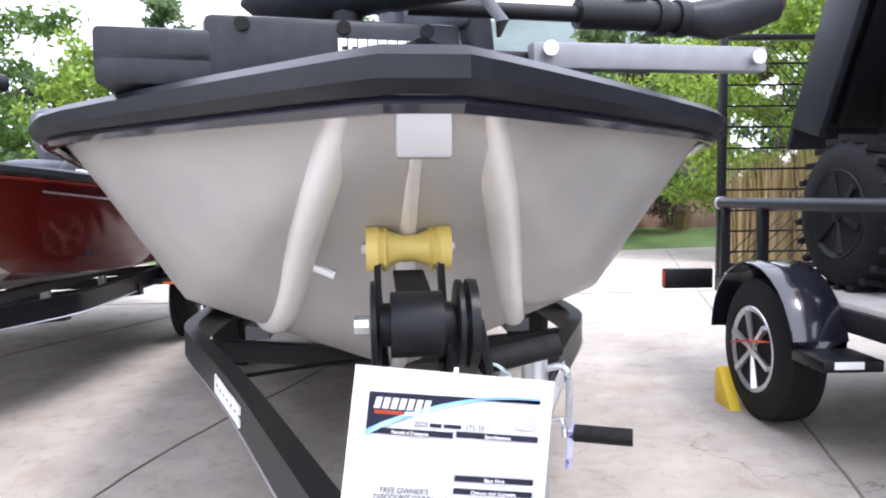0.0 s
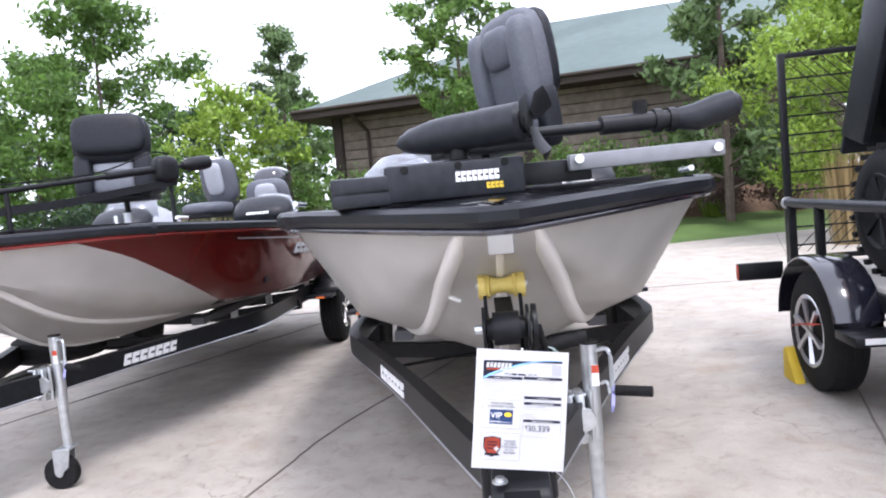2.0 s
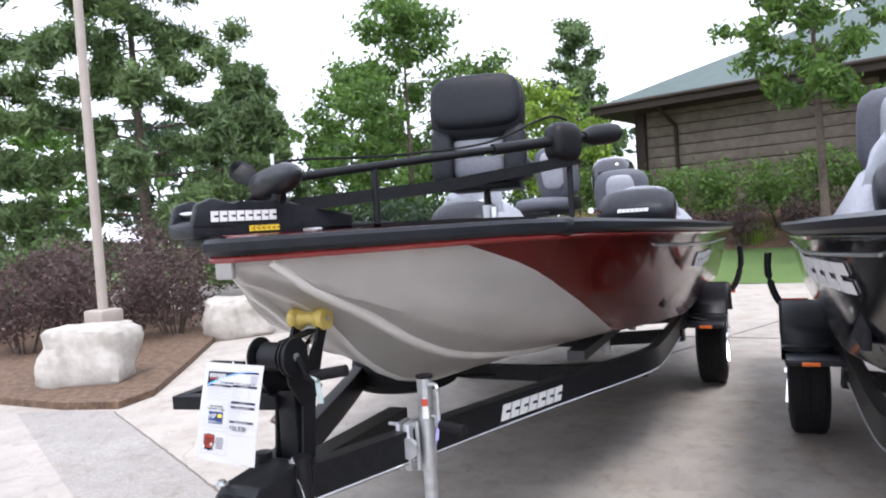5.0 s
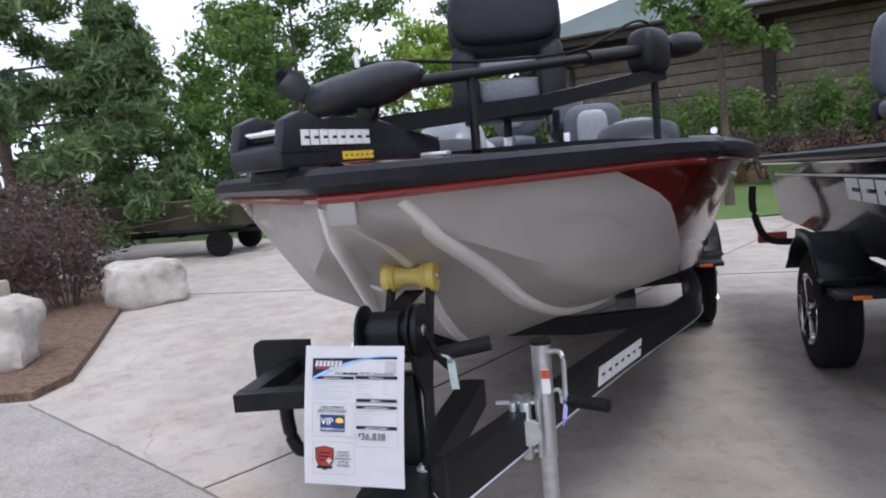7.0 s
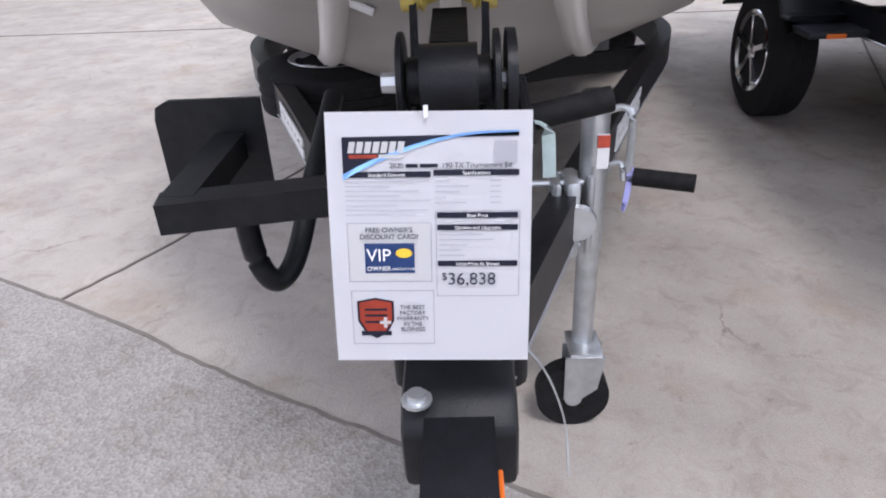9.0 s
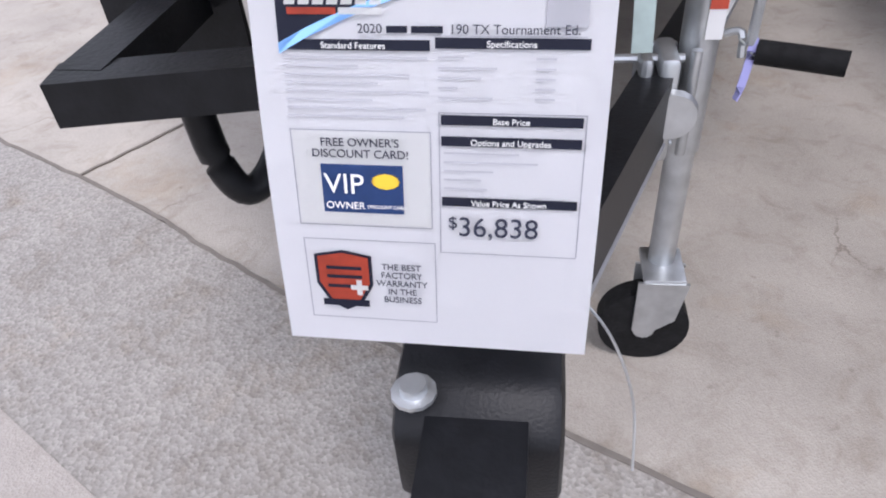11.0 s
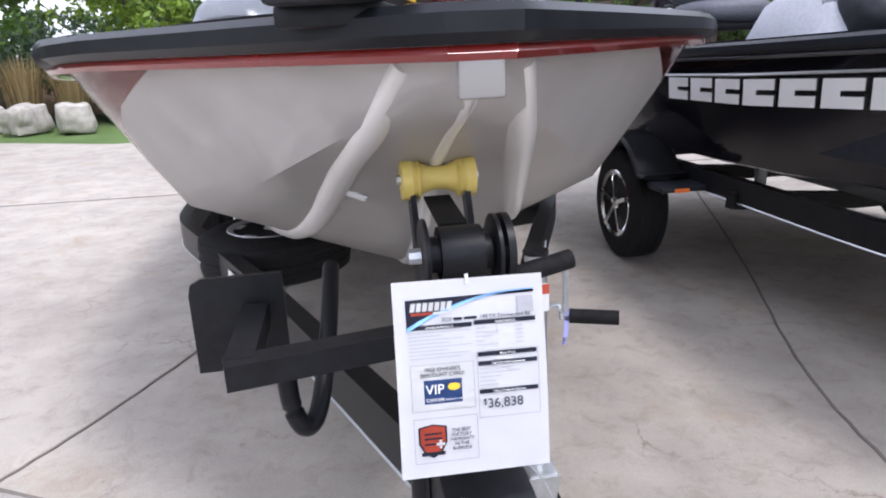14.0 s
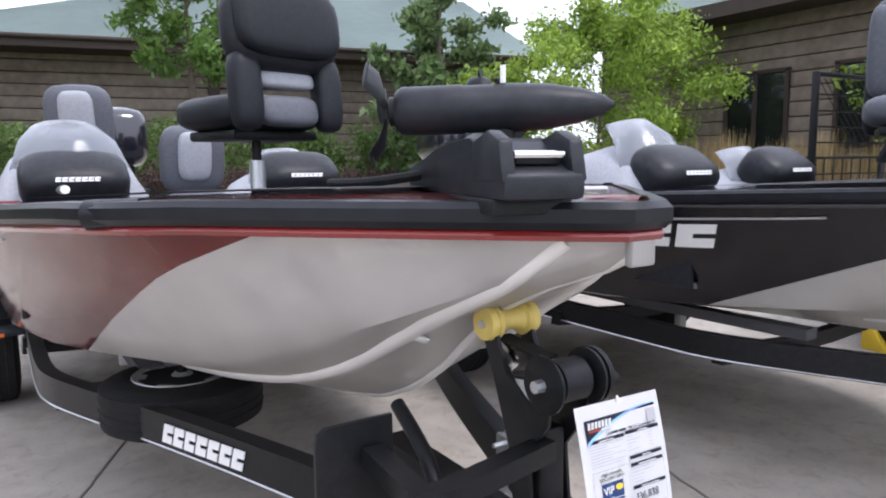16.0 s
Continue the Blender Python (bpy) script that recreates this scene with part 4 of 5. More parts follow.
def trolling_motor_long(base, label):
    t = thing("trolling_motor", base, label, "trolling motor", "trolling motors")
    m = pose(-0.195, -0.345, 1.245, 0, 0, -16.3)  # y runs aft along the mount
    def P(x, y, z):
        return m @ Vector((x, y, z))
    def out(bm):
        bmesh.ops.transform(bm, matrix=m, verts=list(bm.verts))
        return bm
    part("mount_housing", out(extrude_x([(0.0, 0.0), (0.0, 0.045), (0.05, 0.06), (0.12, 0.1), (0.17, 0.108), (0.34, 0.108), (0.4, 0.09), (0.44, 0.07), (0.62, 0.06), (0.62, 0.0)], -0.074, 0.074, 0.01)), "greyp", t)
    for sx in (-1, 1):
        part("housing_cheek", out(extrude_x([(0.0, 0.03), (0.02, 0.1), (0.07, 0.118), (0.15, 0.1), (0.15, 0.03)], 0.05 * sx, 0.077 * sx, 0.006)), "greyp", t)
    part("latch_block", out(bx((0, 0.06, 0.07), (0.085, 0.06, 0.025), 0.006)), "blackp", t)
    part("latch_pin", out(rod([(-0.045, 0.03, 0.075), (0.045, 0.03, 0.075)], 0.007, 8)), "chrome", t)
    part("mount_foot", out(bx((0, 0.3, -0.012), (0.15, 0.5, 0.03), 0.006)), "blackp", t)
    o = P(0.0755, 0.06, 0.012)
    d = (P(0.0755, 1, 0.012) - o).normalized()
    wordmark(t, "white", o + Vector((0, 0, 0.034)), d, (0, 0, 1), 0.032, [0.025] * 8, 0.05, 0.003)
    wordmark(t, "gold", o + d * 0.13, d, (0, 0, 1), 0.018, [0.016] * 6, 0.05, 0.003)
    lo, hd = Vector((-0.05, -0.05, 1.42)), Vector((0.73, 1.11, 1.58))
    sd = (hd - lo).normalized()
    S = lambda f, dz=0.0: lo.lerp(hd, f) + Vector((0, 0, dz))
    part("pivot_arm", bar([P(0.02, 0.4, 0.09), S(0.45, -0.11), S(0.92, -0.09)], 0.06, 0.045), "blackp", t)
    part("shaft", rod([lo, hd], 0.0155, 14), "blackp", t)
    part("sleeve", rod([S(0.62), S(0.86)], 0.023, 14), "blackp", t)
    part("depth_collar", cushion(S(0.88, -0.01), (0.11, 0.15, 0.17), rz=-34), "blackp", t)
    part("motor_head", rod([hd - sd * 0.05, hd, hd + sd * 0.1, hd + sd * 0.14, hd + sd * 0.155], [0.024, 0.044, 0.046, 0.04, 0.016], 18), "blackp", t)
    for f in (0.25, 0.9):
        part("rest_bracket", rod([S(f), Vector((S(f).x, S(f).y, 1.22))], 0.013, 8), "blackp", t)
    part("pod_stem", rod([lo, lo + Vector((0, 0, -0.08))], 0.024, 10), "blackp", t)
    lower_unit(t, lo, (0.8, -0.59, 0.02), 0.45, 0.051)
    part("cable", rod(spline([lo + Vector((-0.02, 0, 0.055)), S(0.08, 0.055), S(0.3, 0.03), S(0.6, 0.03), S(0.82, 0.1), S(0.9, 0.08)]), 0.005, 6), "rubber", t)
    part("cable_tie", rod([lo + Vector((-0.01, -0.01, 0.05)), lo + Vector((-0.01, -0.01, 0.085))], 0.006, 6), "white", t)
    part("deck_cable", rod(spline([P(-0.05, 0.5, 0.04), P(-0.18, 0.6, 0.02), P(-0.24, 0.8, 0.015), P(-0.05, 0.95, 0.01)]), 0.012, 8), "rubber", t)
    part("silver_clip", out(bx((0.25, 0.3, 0.005), (0.07, 0.022, 0.01), 0.003)), "alu", t)
    return t


def trolling_motor_cross(base, label):
    t = thing("trolling_motor", base, label, "trolling motor", "trolling motors")
    m = pose(-0.17, 0.13, 1.265, 0, 0, 8)
    def P(x, y, z):
        return m @ Vector((x, y, z))
    def out(bm):
        bmesh.ops.transform(bm, matrix=m, verts=list(bm.verts))
        return bm
    part("mount_housing", out(bx((0.05, 0, 0.06), (0.42, 0.2, 0.112), 0.014)), "greyp", t)
    part("housing_tray", out(bx((-0.23, 0.0, 0.03), (0.18, 0.2, 0.06), 0.012)), "greyp", t)
    for y in (-0.085, 0.085):
        part("tray_cheek", out(bx((-0.23, y, 0.06), (0.18, 0.03, 0.06), 0.01)), "greyp", t)
    part("mount_foot", out(bx((0.02, 0, -0.01), (0.4, 0.16, 0.03), 0.005)), "blackp", t)
    for x in (-0.1, 0.06, 0.2):
        part("screw", lathe([(0, 0.012), (-0.004, 0.012)], "y", 10, None, P(x, -0.1, 0.1)), "rubber", t)
    d = (P(1, 0, 0) - P(0, 0, 0)).normalized()
    wordmark(t, "white", P(0.05, -0.102, 0.052), d, (0, 0, 1), 0.03, [0.014] * 8, 0.0, 0.002)
    wordmark(t, "gold", P(0.14, -0.102, 0.026), d, (0, 0, 1), 0.018, [0.011] * 4, 0.0, 0.002)
    part("black_link", out(bx((0.37, 0.02, 0.06), (0.24, 0.06, 0.07), 0.006)), "blackp", t)
    part("silver_arm", out(bx((0.66, -0.03, 0.085), (0.5, 0.034, 0.05), 0.006, ry=-1)), "satin", t, "brushed silver support arm")
    for x in (0.44, 0.88):
        part("arm_bolt", lathe([(0, 0.014), (-0.022, 0.014)], "y", 10, None, P(x, -0.045, 0.09)), "chrome", t)
    part("shaft", rod([P(0.2, 0.08, 0.19), P(0.75, 0.1, 0.2)], 0.017, 12), "blackp", t)
    part("sleeve", rod([P(0.56, 0.09, 0.197), P(0.85, 0.1, 0.203)], 0.031, 14), "blackp", t)
    for x in (0.74, 0.79):
        part("clamp", rod([P(x, 0.1, 0.2), P(x + 0.025, 0.1, 0.2)], 0.04, 14), "blackp", t)
    part("knob", rod([P(0.7, 0.1, 0.22), P(0.7, 0.1, 0.27)], 0.024, 10), "rubber", t)
    part("motor_head", rod([P(0.82, 0.1, 0.2), P(0.88, 0.09, 0.2), P(0.95, 0.07, 0.22), P(1.0, 0.05, 0.235), P(1.015, 0.047, 0.24)], [0.034, 0.046, 0.048, 0.042, 0.022], 18), "greyp", t)
    c = P(0.08, 0.02, 0.205)
    part("pod_stem", rod([c, c + Vector((0, 0, -0.08))], 0.03, 10), "blackp", t)
    lower_unit(t, c, (-0.8, 0.42, -0.03), 0.46, 0.06)
    return t


# ---------- side-by-side vehicle and its trailer ----------
def utility_trailer(base):
    t = thing("utility_trailer", base, "black steel utility trailer with plank deck and side rails", "trailer")
    part("deck_frame", bx((0.95, -1.9, 0.56), (1.9, 5.2, 0.1), 0.01), "black", t)
    for i in range(8):
        part("deck_plank", bx((0.13 + i * 0.234, -1.9, 0.622), (0.222, 5.1, 0.03), 0.004), "pale", t)
    for x in (0.03, 1.87):
        part("top_rail", rod([(x, 0.68, 1.06), (x, -4.4, 1.06)], 0.032, 12), "greyp", t, "grey tubular side rail")
        part("rail_end", lathe([(0, 0.042), (0.02, 0.042)], "y", 14, None, (x, 0.67, 1.06)), "alu", t)
        for y in (0.62, 0.15, -1.3, -2.8, -4.2):
            part("rail_post", bx((x, y, 0.83), (0.05, 0.05, 0.44), 0.005), "black", t)
    for x in (-0.11, 2.01):
        f = -1 if x < 0 else 1
        tyre_wheel(t, (x, -0.25, 0.35), 0.35, 0.21, "x", 6, "alu", f)
        bm = bmesh.new()
        arc = [(-0.25 + 0.43 * math.cos(a), 0.37 + 0.41 * math.sin(a)) for a in np.linspace(0.05, math.pi - 0.05, 16)]
        sweep(bm, [(x, y, z) for y, z in arc], [(-0.125, -0.008), (0.125, -0.008), (0.125, 0.0), (0.11, 0.01), (-0.11, 0.01), (-0.125, 0.0)])
        part("fender", bm, "blackpaint", t, "glossy black rounded fender")
        part("fender_step", bx((x, -0.78, 0.42), (0.25, 0.24, 0.05), 0.008), "black", t)
        part("step_plate", bx((x - 0.02, -0.9, 0.425), (0.12, 0.006, 0.03), 0.0), "white", t)
    part("tail_bracket", bx((-0.2, 0.62, 0.6), (0.3, 0.05, 0.12), 0.006), "black", t)
    part("tail_lamp", bx((-0.35, 0.62, 0.6), (0.006, 0.045, 0.1), 0.002), "red", t)
    for x in (0.05, 1.85):
        part("gate_post", bx((x, 0.73, 1.35), (0.045, 0.045, 1.5), 0.004), "black", t)
    for z in (0.66, 2.08):
        part("gate_bar", bx((0.95, 0.73, z), (1.8, 0.035, 0.035), 0.003), "black", t)
    bm = bmesh.new()
    for i in range(22):
        for s in (-1, 1):
            xa = 0.08 + i * 0.082
            za, zb = (0.7, 2.05)
            bar([(xa, 0.73, za if s > 0 else zb), (min(max(xa + 0.55, 0.07), 1.83), 0.73, za + (0.55 if s > 0 else 0) if s > 0 else zb - 0.55)], 0.005, 0.005, bm)
    tagged(part("gate_mesh", bm, "black", t), kind="stuff")
    for i in range(10):
        part("gate_slat", bx((0.95, 0.73, 0.75 + i * 0.13), (1.78, 0.012, 0.012), 0.0), "black", t)
    part("strap", bar(spline([(-0.225, -0.42, 0.42), (-0.24, -0.28, 0.4), (-0.235, -0.12, 0.36)], 3), 0.05, 0.006), "red", t, "red tie strap on the wheel")
    part("wheel_chock", extrude_x([(-0.14, 0.0), (0.06, 0.0), (0.06, 0.17), (0.02, 0.2)], -0.26, -0.2, 0.006), "gold", t, "yellow wheel chock")
    return t


def side_by_side(base):
    u = thing("side_by_side", base, "grey and orange off-road side-by-side with raised dump bed", "utility vehicle")
    for x in (0.0, 1.25):
        tyre_wheel(u, (x, 0.0, 0.37), 0.36, 0.26, "x", 6, "blackp", -1 if x == 0 else 1, 22)
        tyre_wheel(u, (x, -2.0, 0.37), 0.36, 0.24, "x", 6, "blackp", -1 if x == 0 else 1, 22)
    part("chassis", bx((0.62, -1.0, 0.55), (1.0, 2.6, 0.18), 0.03), "blackp", u)
    for x in (-0.06, 1.31):
        part("rear_quarter", extrude_x([(-0.3, 0.62), (-0.42, 1.2), (-0.38, 1.4), (-1.35, 1.42), (-1.4, 0.7), (-0.85, 0.42)], x - 0.04, x + 0.04, 0.02), "greyp", u, "grey moulded body side")
        part("orange_panel", extrude_x([(-0.37, 1.17), (-0.36, 1.3), (-1.3, 1.31), (-1.3, 1.17)], x - 0.05, x + 0.05, 0.006), "orange", u, "orange accent panel")
        part("quarter_top", extrude_x([(-0.4, 1.33), (-0.48, 1.46), (-1.3, 1.6), (-1.3, 1.33)], x - 0.055, x + 0.05, 0.01), "greyp", u)
        part("door", extrude_x([(-1.4, 0.6), (-1.36, 1.5), (-2.2, 1.45), (-2.3, 0.6)], x - 0.03, x + 0.03, 0.02), "blackp", u)
        part("roll_bar", rod(spline([(x * 0.9 + 0.06, -0.55, 1.3), (x * 0.85 + 0.09, -0.62, 1.9), (x * 0.8 + 0.12, -0.8, 2.25), (x * 0.8 + 0.12, -1.9, 2.25)]), 0.04, 12), "black", u)
        part("mirror_knob", lathe([(-0.02, 0.05), (0.02, 0.05)], "x", 14, None, (x - 0.06, -0.9, 0.98)), "blackp", u)
    part("seat_bench", cushion((0.62, -1.2, 0.95), (1.1, 0.5, 0.25)), "vinyl", u)
    part("seat_back", cushion((0.62, -0.9, 1.3), (1.1, 0.6, 0.14), rx=80), "vinyl", u)
    part("engine_bay", bx((0.62, -0.1, 0.85), (0.8, 0.7, 0.5), 0.05), "rubber", u)
    # dump bed, tipped up about its rear edge
    bed = part("dump_bed", bx((0.62, 0.25, 1.3), (1.4, 1.05, 0.04), 0.01, rx=-62), "blackp", u, "raised black dump bed")
    part("bed_front", bx((0.62, -0.16, 1.88), (1.4, 0.32, 0.04), 0.01, rx=28), "greyp", u)
    for x in (-0.08, 1.32):
        part("bed_side", extrude_x([(0.5, 0.84), (0.02, 1.78), (-0.26, 1.66), (0.22, 0.76)], x - 0.02, x + 0.02, 0.008), "greyp", u)
        part("bed_stripe", extrude_x([(0.08, 1.6), (0.0, 1.76), (-0.16, 1.68)], x - 0.026, x + 0.026, 0.002), "orange", u)
    for i in range(5):
        part("bed_rib", bx((0.14 + i * 0.24, 0.215, 1.28), (0.04, 0.98, 0.03), 0.004, rx=-62), "blackp", u)
    part("tailgate", bx((0.62, 0.5, 0.86), (1.4, 0.04, 0.3), 0.01, rx=25), "greyp", u)
    return u


# ---------- planting ----------
rng = np.random.default_rng(7)


def leaves(name, pts, size, m, parent=None, long=1.6, droop=0.0, label=""):
    n = len(pts)
    d = rng.normal(size=(n, 3))
    d[:, 2] -= droop
    d /= np.linalg.norm(d, axis=1)[:, None]
    s = np.cross(d, rng.normal(size=(n, 3)))
    s /= np.linalg.norm(s, axis=1)[:, None] + 1e-9
    k = size * rng.uniform(0.6, 1.4, (n, 1))
    a, b = d * k * long, s * k * 0.5
    v = np.stack([pts - a, pts - b * 0.9, pts + a, pts + b * 0.9], 1).reshape(-1, 3)
    f = np.arange(4 * n).reshape(-1, 4)
    me = bpy.data.meshes.new(name)
    me.from_pydata(v.tolist(), [], f.tolist())
    me.materials.append(M[m])
    ob = new(name, me)
    if parent:
        ob.parent = parent
    if label:
        ob["label"] = label
    return ob


def clump_points(centres, radii, n):
    c = np.array(centres)[rng.integers(0, len(centres), n)]
    r = np.array(radii)[rng.integers(0, len(radii), n)][:, None]
    d = rng.normal(size=(n, 3))
    d /= np.linalg.norm(d, axis=1)[:, None]
    return c + d * r * rng.uniform(0.35, 1.0, (n, 1)) * [1, 1, 0.75]


def tree(name, x, y, h, spread, m, label, n=5200, leaf=0.085, base=0.25, z0=0.0, kind="round"):
    t = thing(name, pose(x, y, z0), label, "tree", "trees")
    lean = rng.normal(0, 0.03, 2)
    trunk = [(lean[0] * h * s, lean[1] * h * s, h * s * 0.93 - 0.1) for s in np.linspace(0, 1, 9)]
    bm = rod(trunk, [max(0.014 * h * (1 - s) ** 0.8, 0.015) for s in np.linspace(0, 1, 9)], 9)
    cen = []
    nl = 26 if kind != "pine" else 44
    for i in range(nl):
        s = base + (0.96 - base) * (i + 0.5) / nl
        a = i * 2.4 + rng.uniform(-0.4, 0.4)
        if kind == "pine":
            L = spread * (1.08 - s) * rng.uniform(0.75, 1.15)
        elif kind == "column":
            L = spread * (1.1 - s) ** 0.7 * rng.uniform(0.6, 1.1)
        else:
            L = spread * math.sin(math.pi * min(1, (s - base) / (1 - base) * 0.8 + 0.18)) * rng.uniform(0.6, 1.15)
        p0 = Vector((lean[0] * h * s, lean[1] * h * s, h * s))
        up = 0.15 if kind == "pine" else 0.5
        p1 = p0 + Vector((math.cos(a) * L * 0.5, math.sin(a) * L * 0.5, L * up * 0.35))
        p2 = p0 + Vector((math.cos(a) * L, math.sin(a) * L, L * up * 0.7))
        rod([p0, p1, p2], [0.004 * h * (1.1 - s), 0.003 * h * (1.1 - s), 0.008], 5, bm)
        for f in (0.45, 0.75, 1.0):
            cen.append(p0.lerp(p2, f) + Vector(rng.normal(0, 0.12, 3)))
    part("trunk", bm, "bark", t)
    leaves("crown", clump_points(cen, [spread * f for f in ((0.08, 0.11, 0.15) if kind == "pine" else (0.13, 0.2, 0.26))], n), leaf, m, t, 2.2 if kind == "pine" else 1.1)
    return t


def shrub(name, x, y, w, d, h, m, label, n=1500, leaf=0.04, group="shrubs", z0=0.0, long=1.2):
    t = thing(name, pose(x, y, z0), label, "shrub", group)
    bm = bmesh.new()
    cen = []
    for i in range(12):
        a = rng.uniform(0, 6.28)
        q = Vector((math.cos(a) * w * 0.42 * rng.uniform(0.3, 1), math.sin(a) * d * 0.42 * rng.uniform(0.3, 1), h * rng.uniform(0.55, 0.95)))
        rod([(q.x * 0.2, q.y * 0.2, -0.03), q * 0.6, q], [0.014, 0.009, 0.004], 5, bm)
        cen += [q, q * 0.7 + Vector((0, 0, h * 0.05)), Vector((q.x, q.y, h * 0.35))]
    part("stem", bm, "bark", t)["kind"] = "stuff"
    leaves("foliage", clump_points(cen, [h * 0.2, h * 0.3], n) * [1, 1, 1], leaf, m, t, long)
    return t


def tuft(name, x, y, w, h, m, label, z0=0.0, n=260):
    t = thing(name, pose(x, y, z0), label, "ornamental grass", "grass tufts")
    v, f = [], []
    for i in range(n):
        a, r = rng.uniform(0, 6.28), rng.uniform(0, w * 0.3)
        b = np.array([math.cos(a) * r, math.sin(a) * r, 0])
        e = b + np.array([math.cos(a) * w * 0.3, math.sin(a) * w * 0.3, 0]) * rng.uniform(0.2, 1) + [0, 0, h * rng.uniform(0.6, 1)]
        s = np.array([-math.sin(a), math.cos(a), 0]) * 0.008
        mid = (b + e) / 2 + [0, 0, h * 0.12]
        k = len(v)
        v += [b - s, b + s, mid + s, mid - s, e]
        f += [(k, k + 1, k + 2, k + 3), (k + 3, k + 2, k + 4)]
    me = bpy.data.meshes.new("blade")
    me.from_pydata([list(map(float, q)) for q in v], [], f)
    me.materials.append(M[m])
    ob = new("blade", me)
    ob.parent = t
    ob["kind"] = "stuff"
    return t


def rock(x, y, s, seed, label, z0=0.0, rz=0.0):
    bm = bmesh.new()
    bmesh.ops.create_cube(bm, size=1.0)
    bmesh.ops.subdivide_edges(bm, edges=list(bm.edges), cuts=6, use_grid_fill=True)
    for v in bm.verts:
        q = v.co * 2
        n4 = (abs(q.x) ** 6 + abs(q.y) ** 6 + abs(q.z) ** 6) ** (1 / 6)
        q = q / n4 * 0.5
        q *= 1 + 0.22 * noise.noise(q * 2.2 + Vector((seed, 0, 0))) + 0.08 * noise.noise(q * 7 + Vector((0, seed, 0)))
        v.co = Vector((q.x * s[0], q.y * s[1], max(q.z + 0.42, -0.06) * s[2]))
    ob = link_mesh("boulder", bm, M["rock"])
    ob.matrix_world = pose(x, y, z0, 0, 0, rz)
    return tagged(ob, label, "boulder", "boulders")


# ================= the place =================
# ground
def sheet(name, poly, z, m, label, thick=0.05):
    ob = link_mesh(name, slab(poly, z - thick, z), M[m], smooth=False)
    return tagged(ob, label, name, kind="structure")


bm = bmesh.new()
g = 2500
bm.faces.new([bm.verts.new(p) for p in ((-g, -g, -0.06), (g, -g, -0.06), (g, g, -0.06), (-g, g, -0.06))])
tagged(link_mesh("ground", bm, M["grass"], smooth=False), "mown grass ground reaching the horizon", "ground", kind="structure")
sheet("pavement", [(-16, -9), (14, -9), (14, 12.2), (4, 10.6), (-3.5, 10.4), (-9, 13.5), (-16, 13.5)], 0.0, "concrete", "light beige concrete display apron with faint stains")
sheet("road", [(-3.33, 1.84), (-1.26, 0.79), (-0.34, 0.25), (2.29, -1.09), (6.32, -3.08), (6.32, -3.74), (2.29, -1.74), (-0.34, -0.39), (-1.26, 0.13), (-4.18, 1.61), (-3.75, 1.82)], 0.006, "asphalt", "grey pebbly asphalt strip beside the apron", 0.02)
sheet("walkway", [(-9.58, 1.90), (-5.55, 1.69), (-4.18, 1.61), (-1.26, 0.13), (-0.34, -0.39), (2.29, -1.74), (6.32, -3.74), (6.32, -8.38), (-9.58, -8.38)], 0.008, "walk", "pale concrete walkway", 0.02)
for k, pts in enumerate(([(-1.34, 0.82), (-1.10, 1.22), (-0.72, 1.99), (-0.41, 2.65), (1.55, 6.67), (3.56, 10.81)], [(1.18, -0.51), (1.37, 0.21), (1.60, 1.00), (2.45, 2.96), (5.15, 9.64)], [(3.77, -1.49), (4.09, -0.43), (4.63, 1.01), (5.58, 3.49), (8.44, 10.91)], [(-9.58, 6.04), (-4.71, 5.72), (0.49, 5.51), (5.26, 5.30), (12.68, 4.98)])):
    wob = [(x + 0.003 * math.sin(9 * i), y, 0.004) for i, (x, y) in enumerate([(p.x, p.y) for p in spline([(a, b, 0) for a, b in pts], 8)])]
    tagged(link_mesh("trim", sweep(bmesh.new(), wob, [(-0.005, -0.003), (0.005, -0.003), (0.005, 0.0015), (-0.005, 0.0015)]), M["joint"]), "dark saw-cut joint in the concrete", "joint", kind="structure")
tagged(link_mesh("trim", sweep(bmesh.new(), [(p.x + 0.006 * noise.noise(Vector((p.x * 9, 0, 0))), p.y + 0.01 * noise.noise(Vector((p.x * 14, 3, 0))), 0.007) for p in spline([(-3.33, 1.84, 0), (-1.26, 0.79, 0), (-0.34, 0.25, 0), (2.29, -1.09, 0), (6.32, -3.08, 0)], 40)], lambda i: [(-0.006 - 0.003 * math.sin(i * 2.7), -0.003), (0.006, -0.003), (0.006 + 0.003 * math.sin(i * 1.9), 0.002), (-0.006, 0.002)]), M["joint"]), "dark gritty joint between asphalt and concrete", "joint", kind="structure")
sheet("mulch_bed", [(-13.82, 2.43), (-7.04, 1.96), (-5.24, 1.80), (-3.86, 1.80), (-3.38, 1.93), (-3.43, 2.33), (-4.02, 3.23), (-4.92, 4.55), (-5.55, 5.51), (-6.83, 6.67), (-8.52, 7.42), (-13.82, 7.42)], 0.06, "mulch", "brown bark mulch planting bed", 0.12)


def slope(name, rows, m, label):
    bm = bmesh.new()
    rr = []
    for (xa, xb, y, z, tilt) in rows:
        rr.append([bm.verts.new((xa + (xb - xa) * u, y + tilt * u, z + 0.06 * noise.noise(Vector((u * 9, y, 0))))) for u in np.linspace(0, 1, 24)])
    for r0, r1 in zip(rr, rr[1:]):
        for j in range(23):
            bm.faces.new((r0[j], r0[j + 1], r1[j + 1], r1[j]))
    return tagged(link_mesh(name, bm, M[m]), label, name, kind="structure")


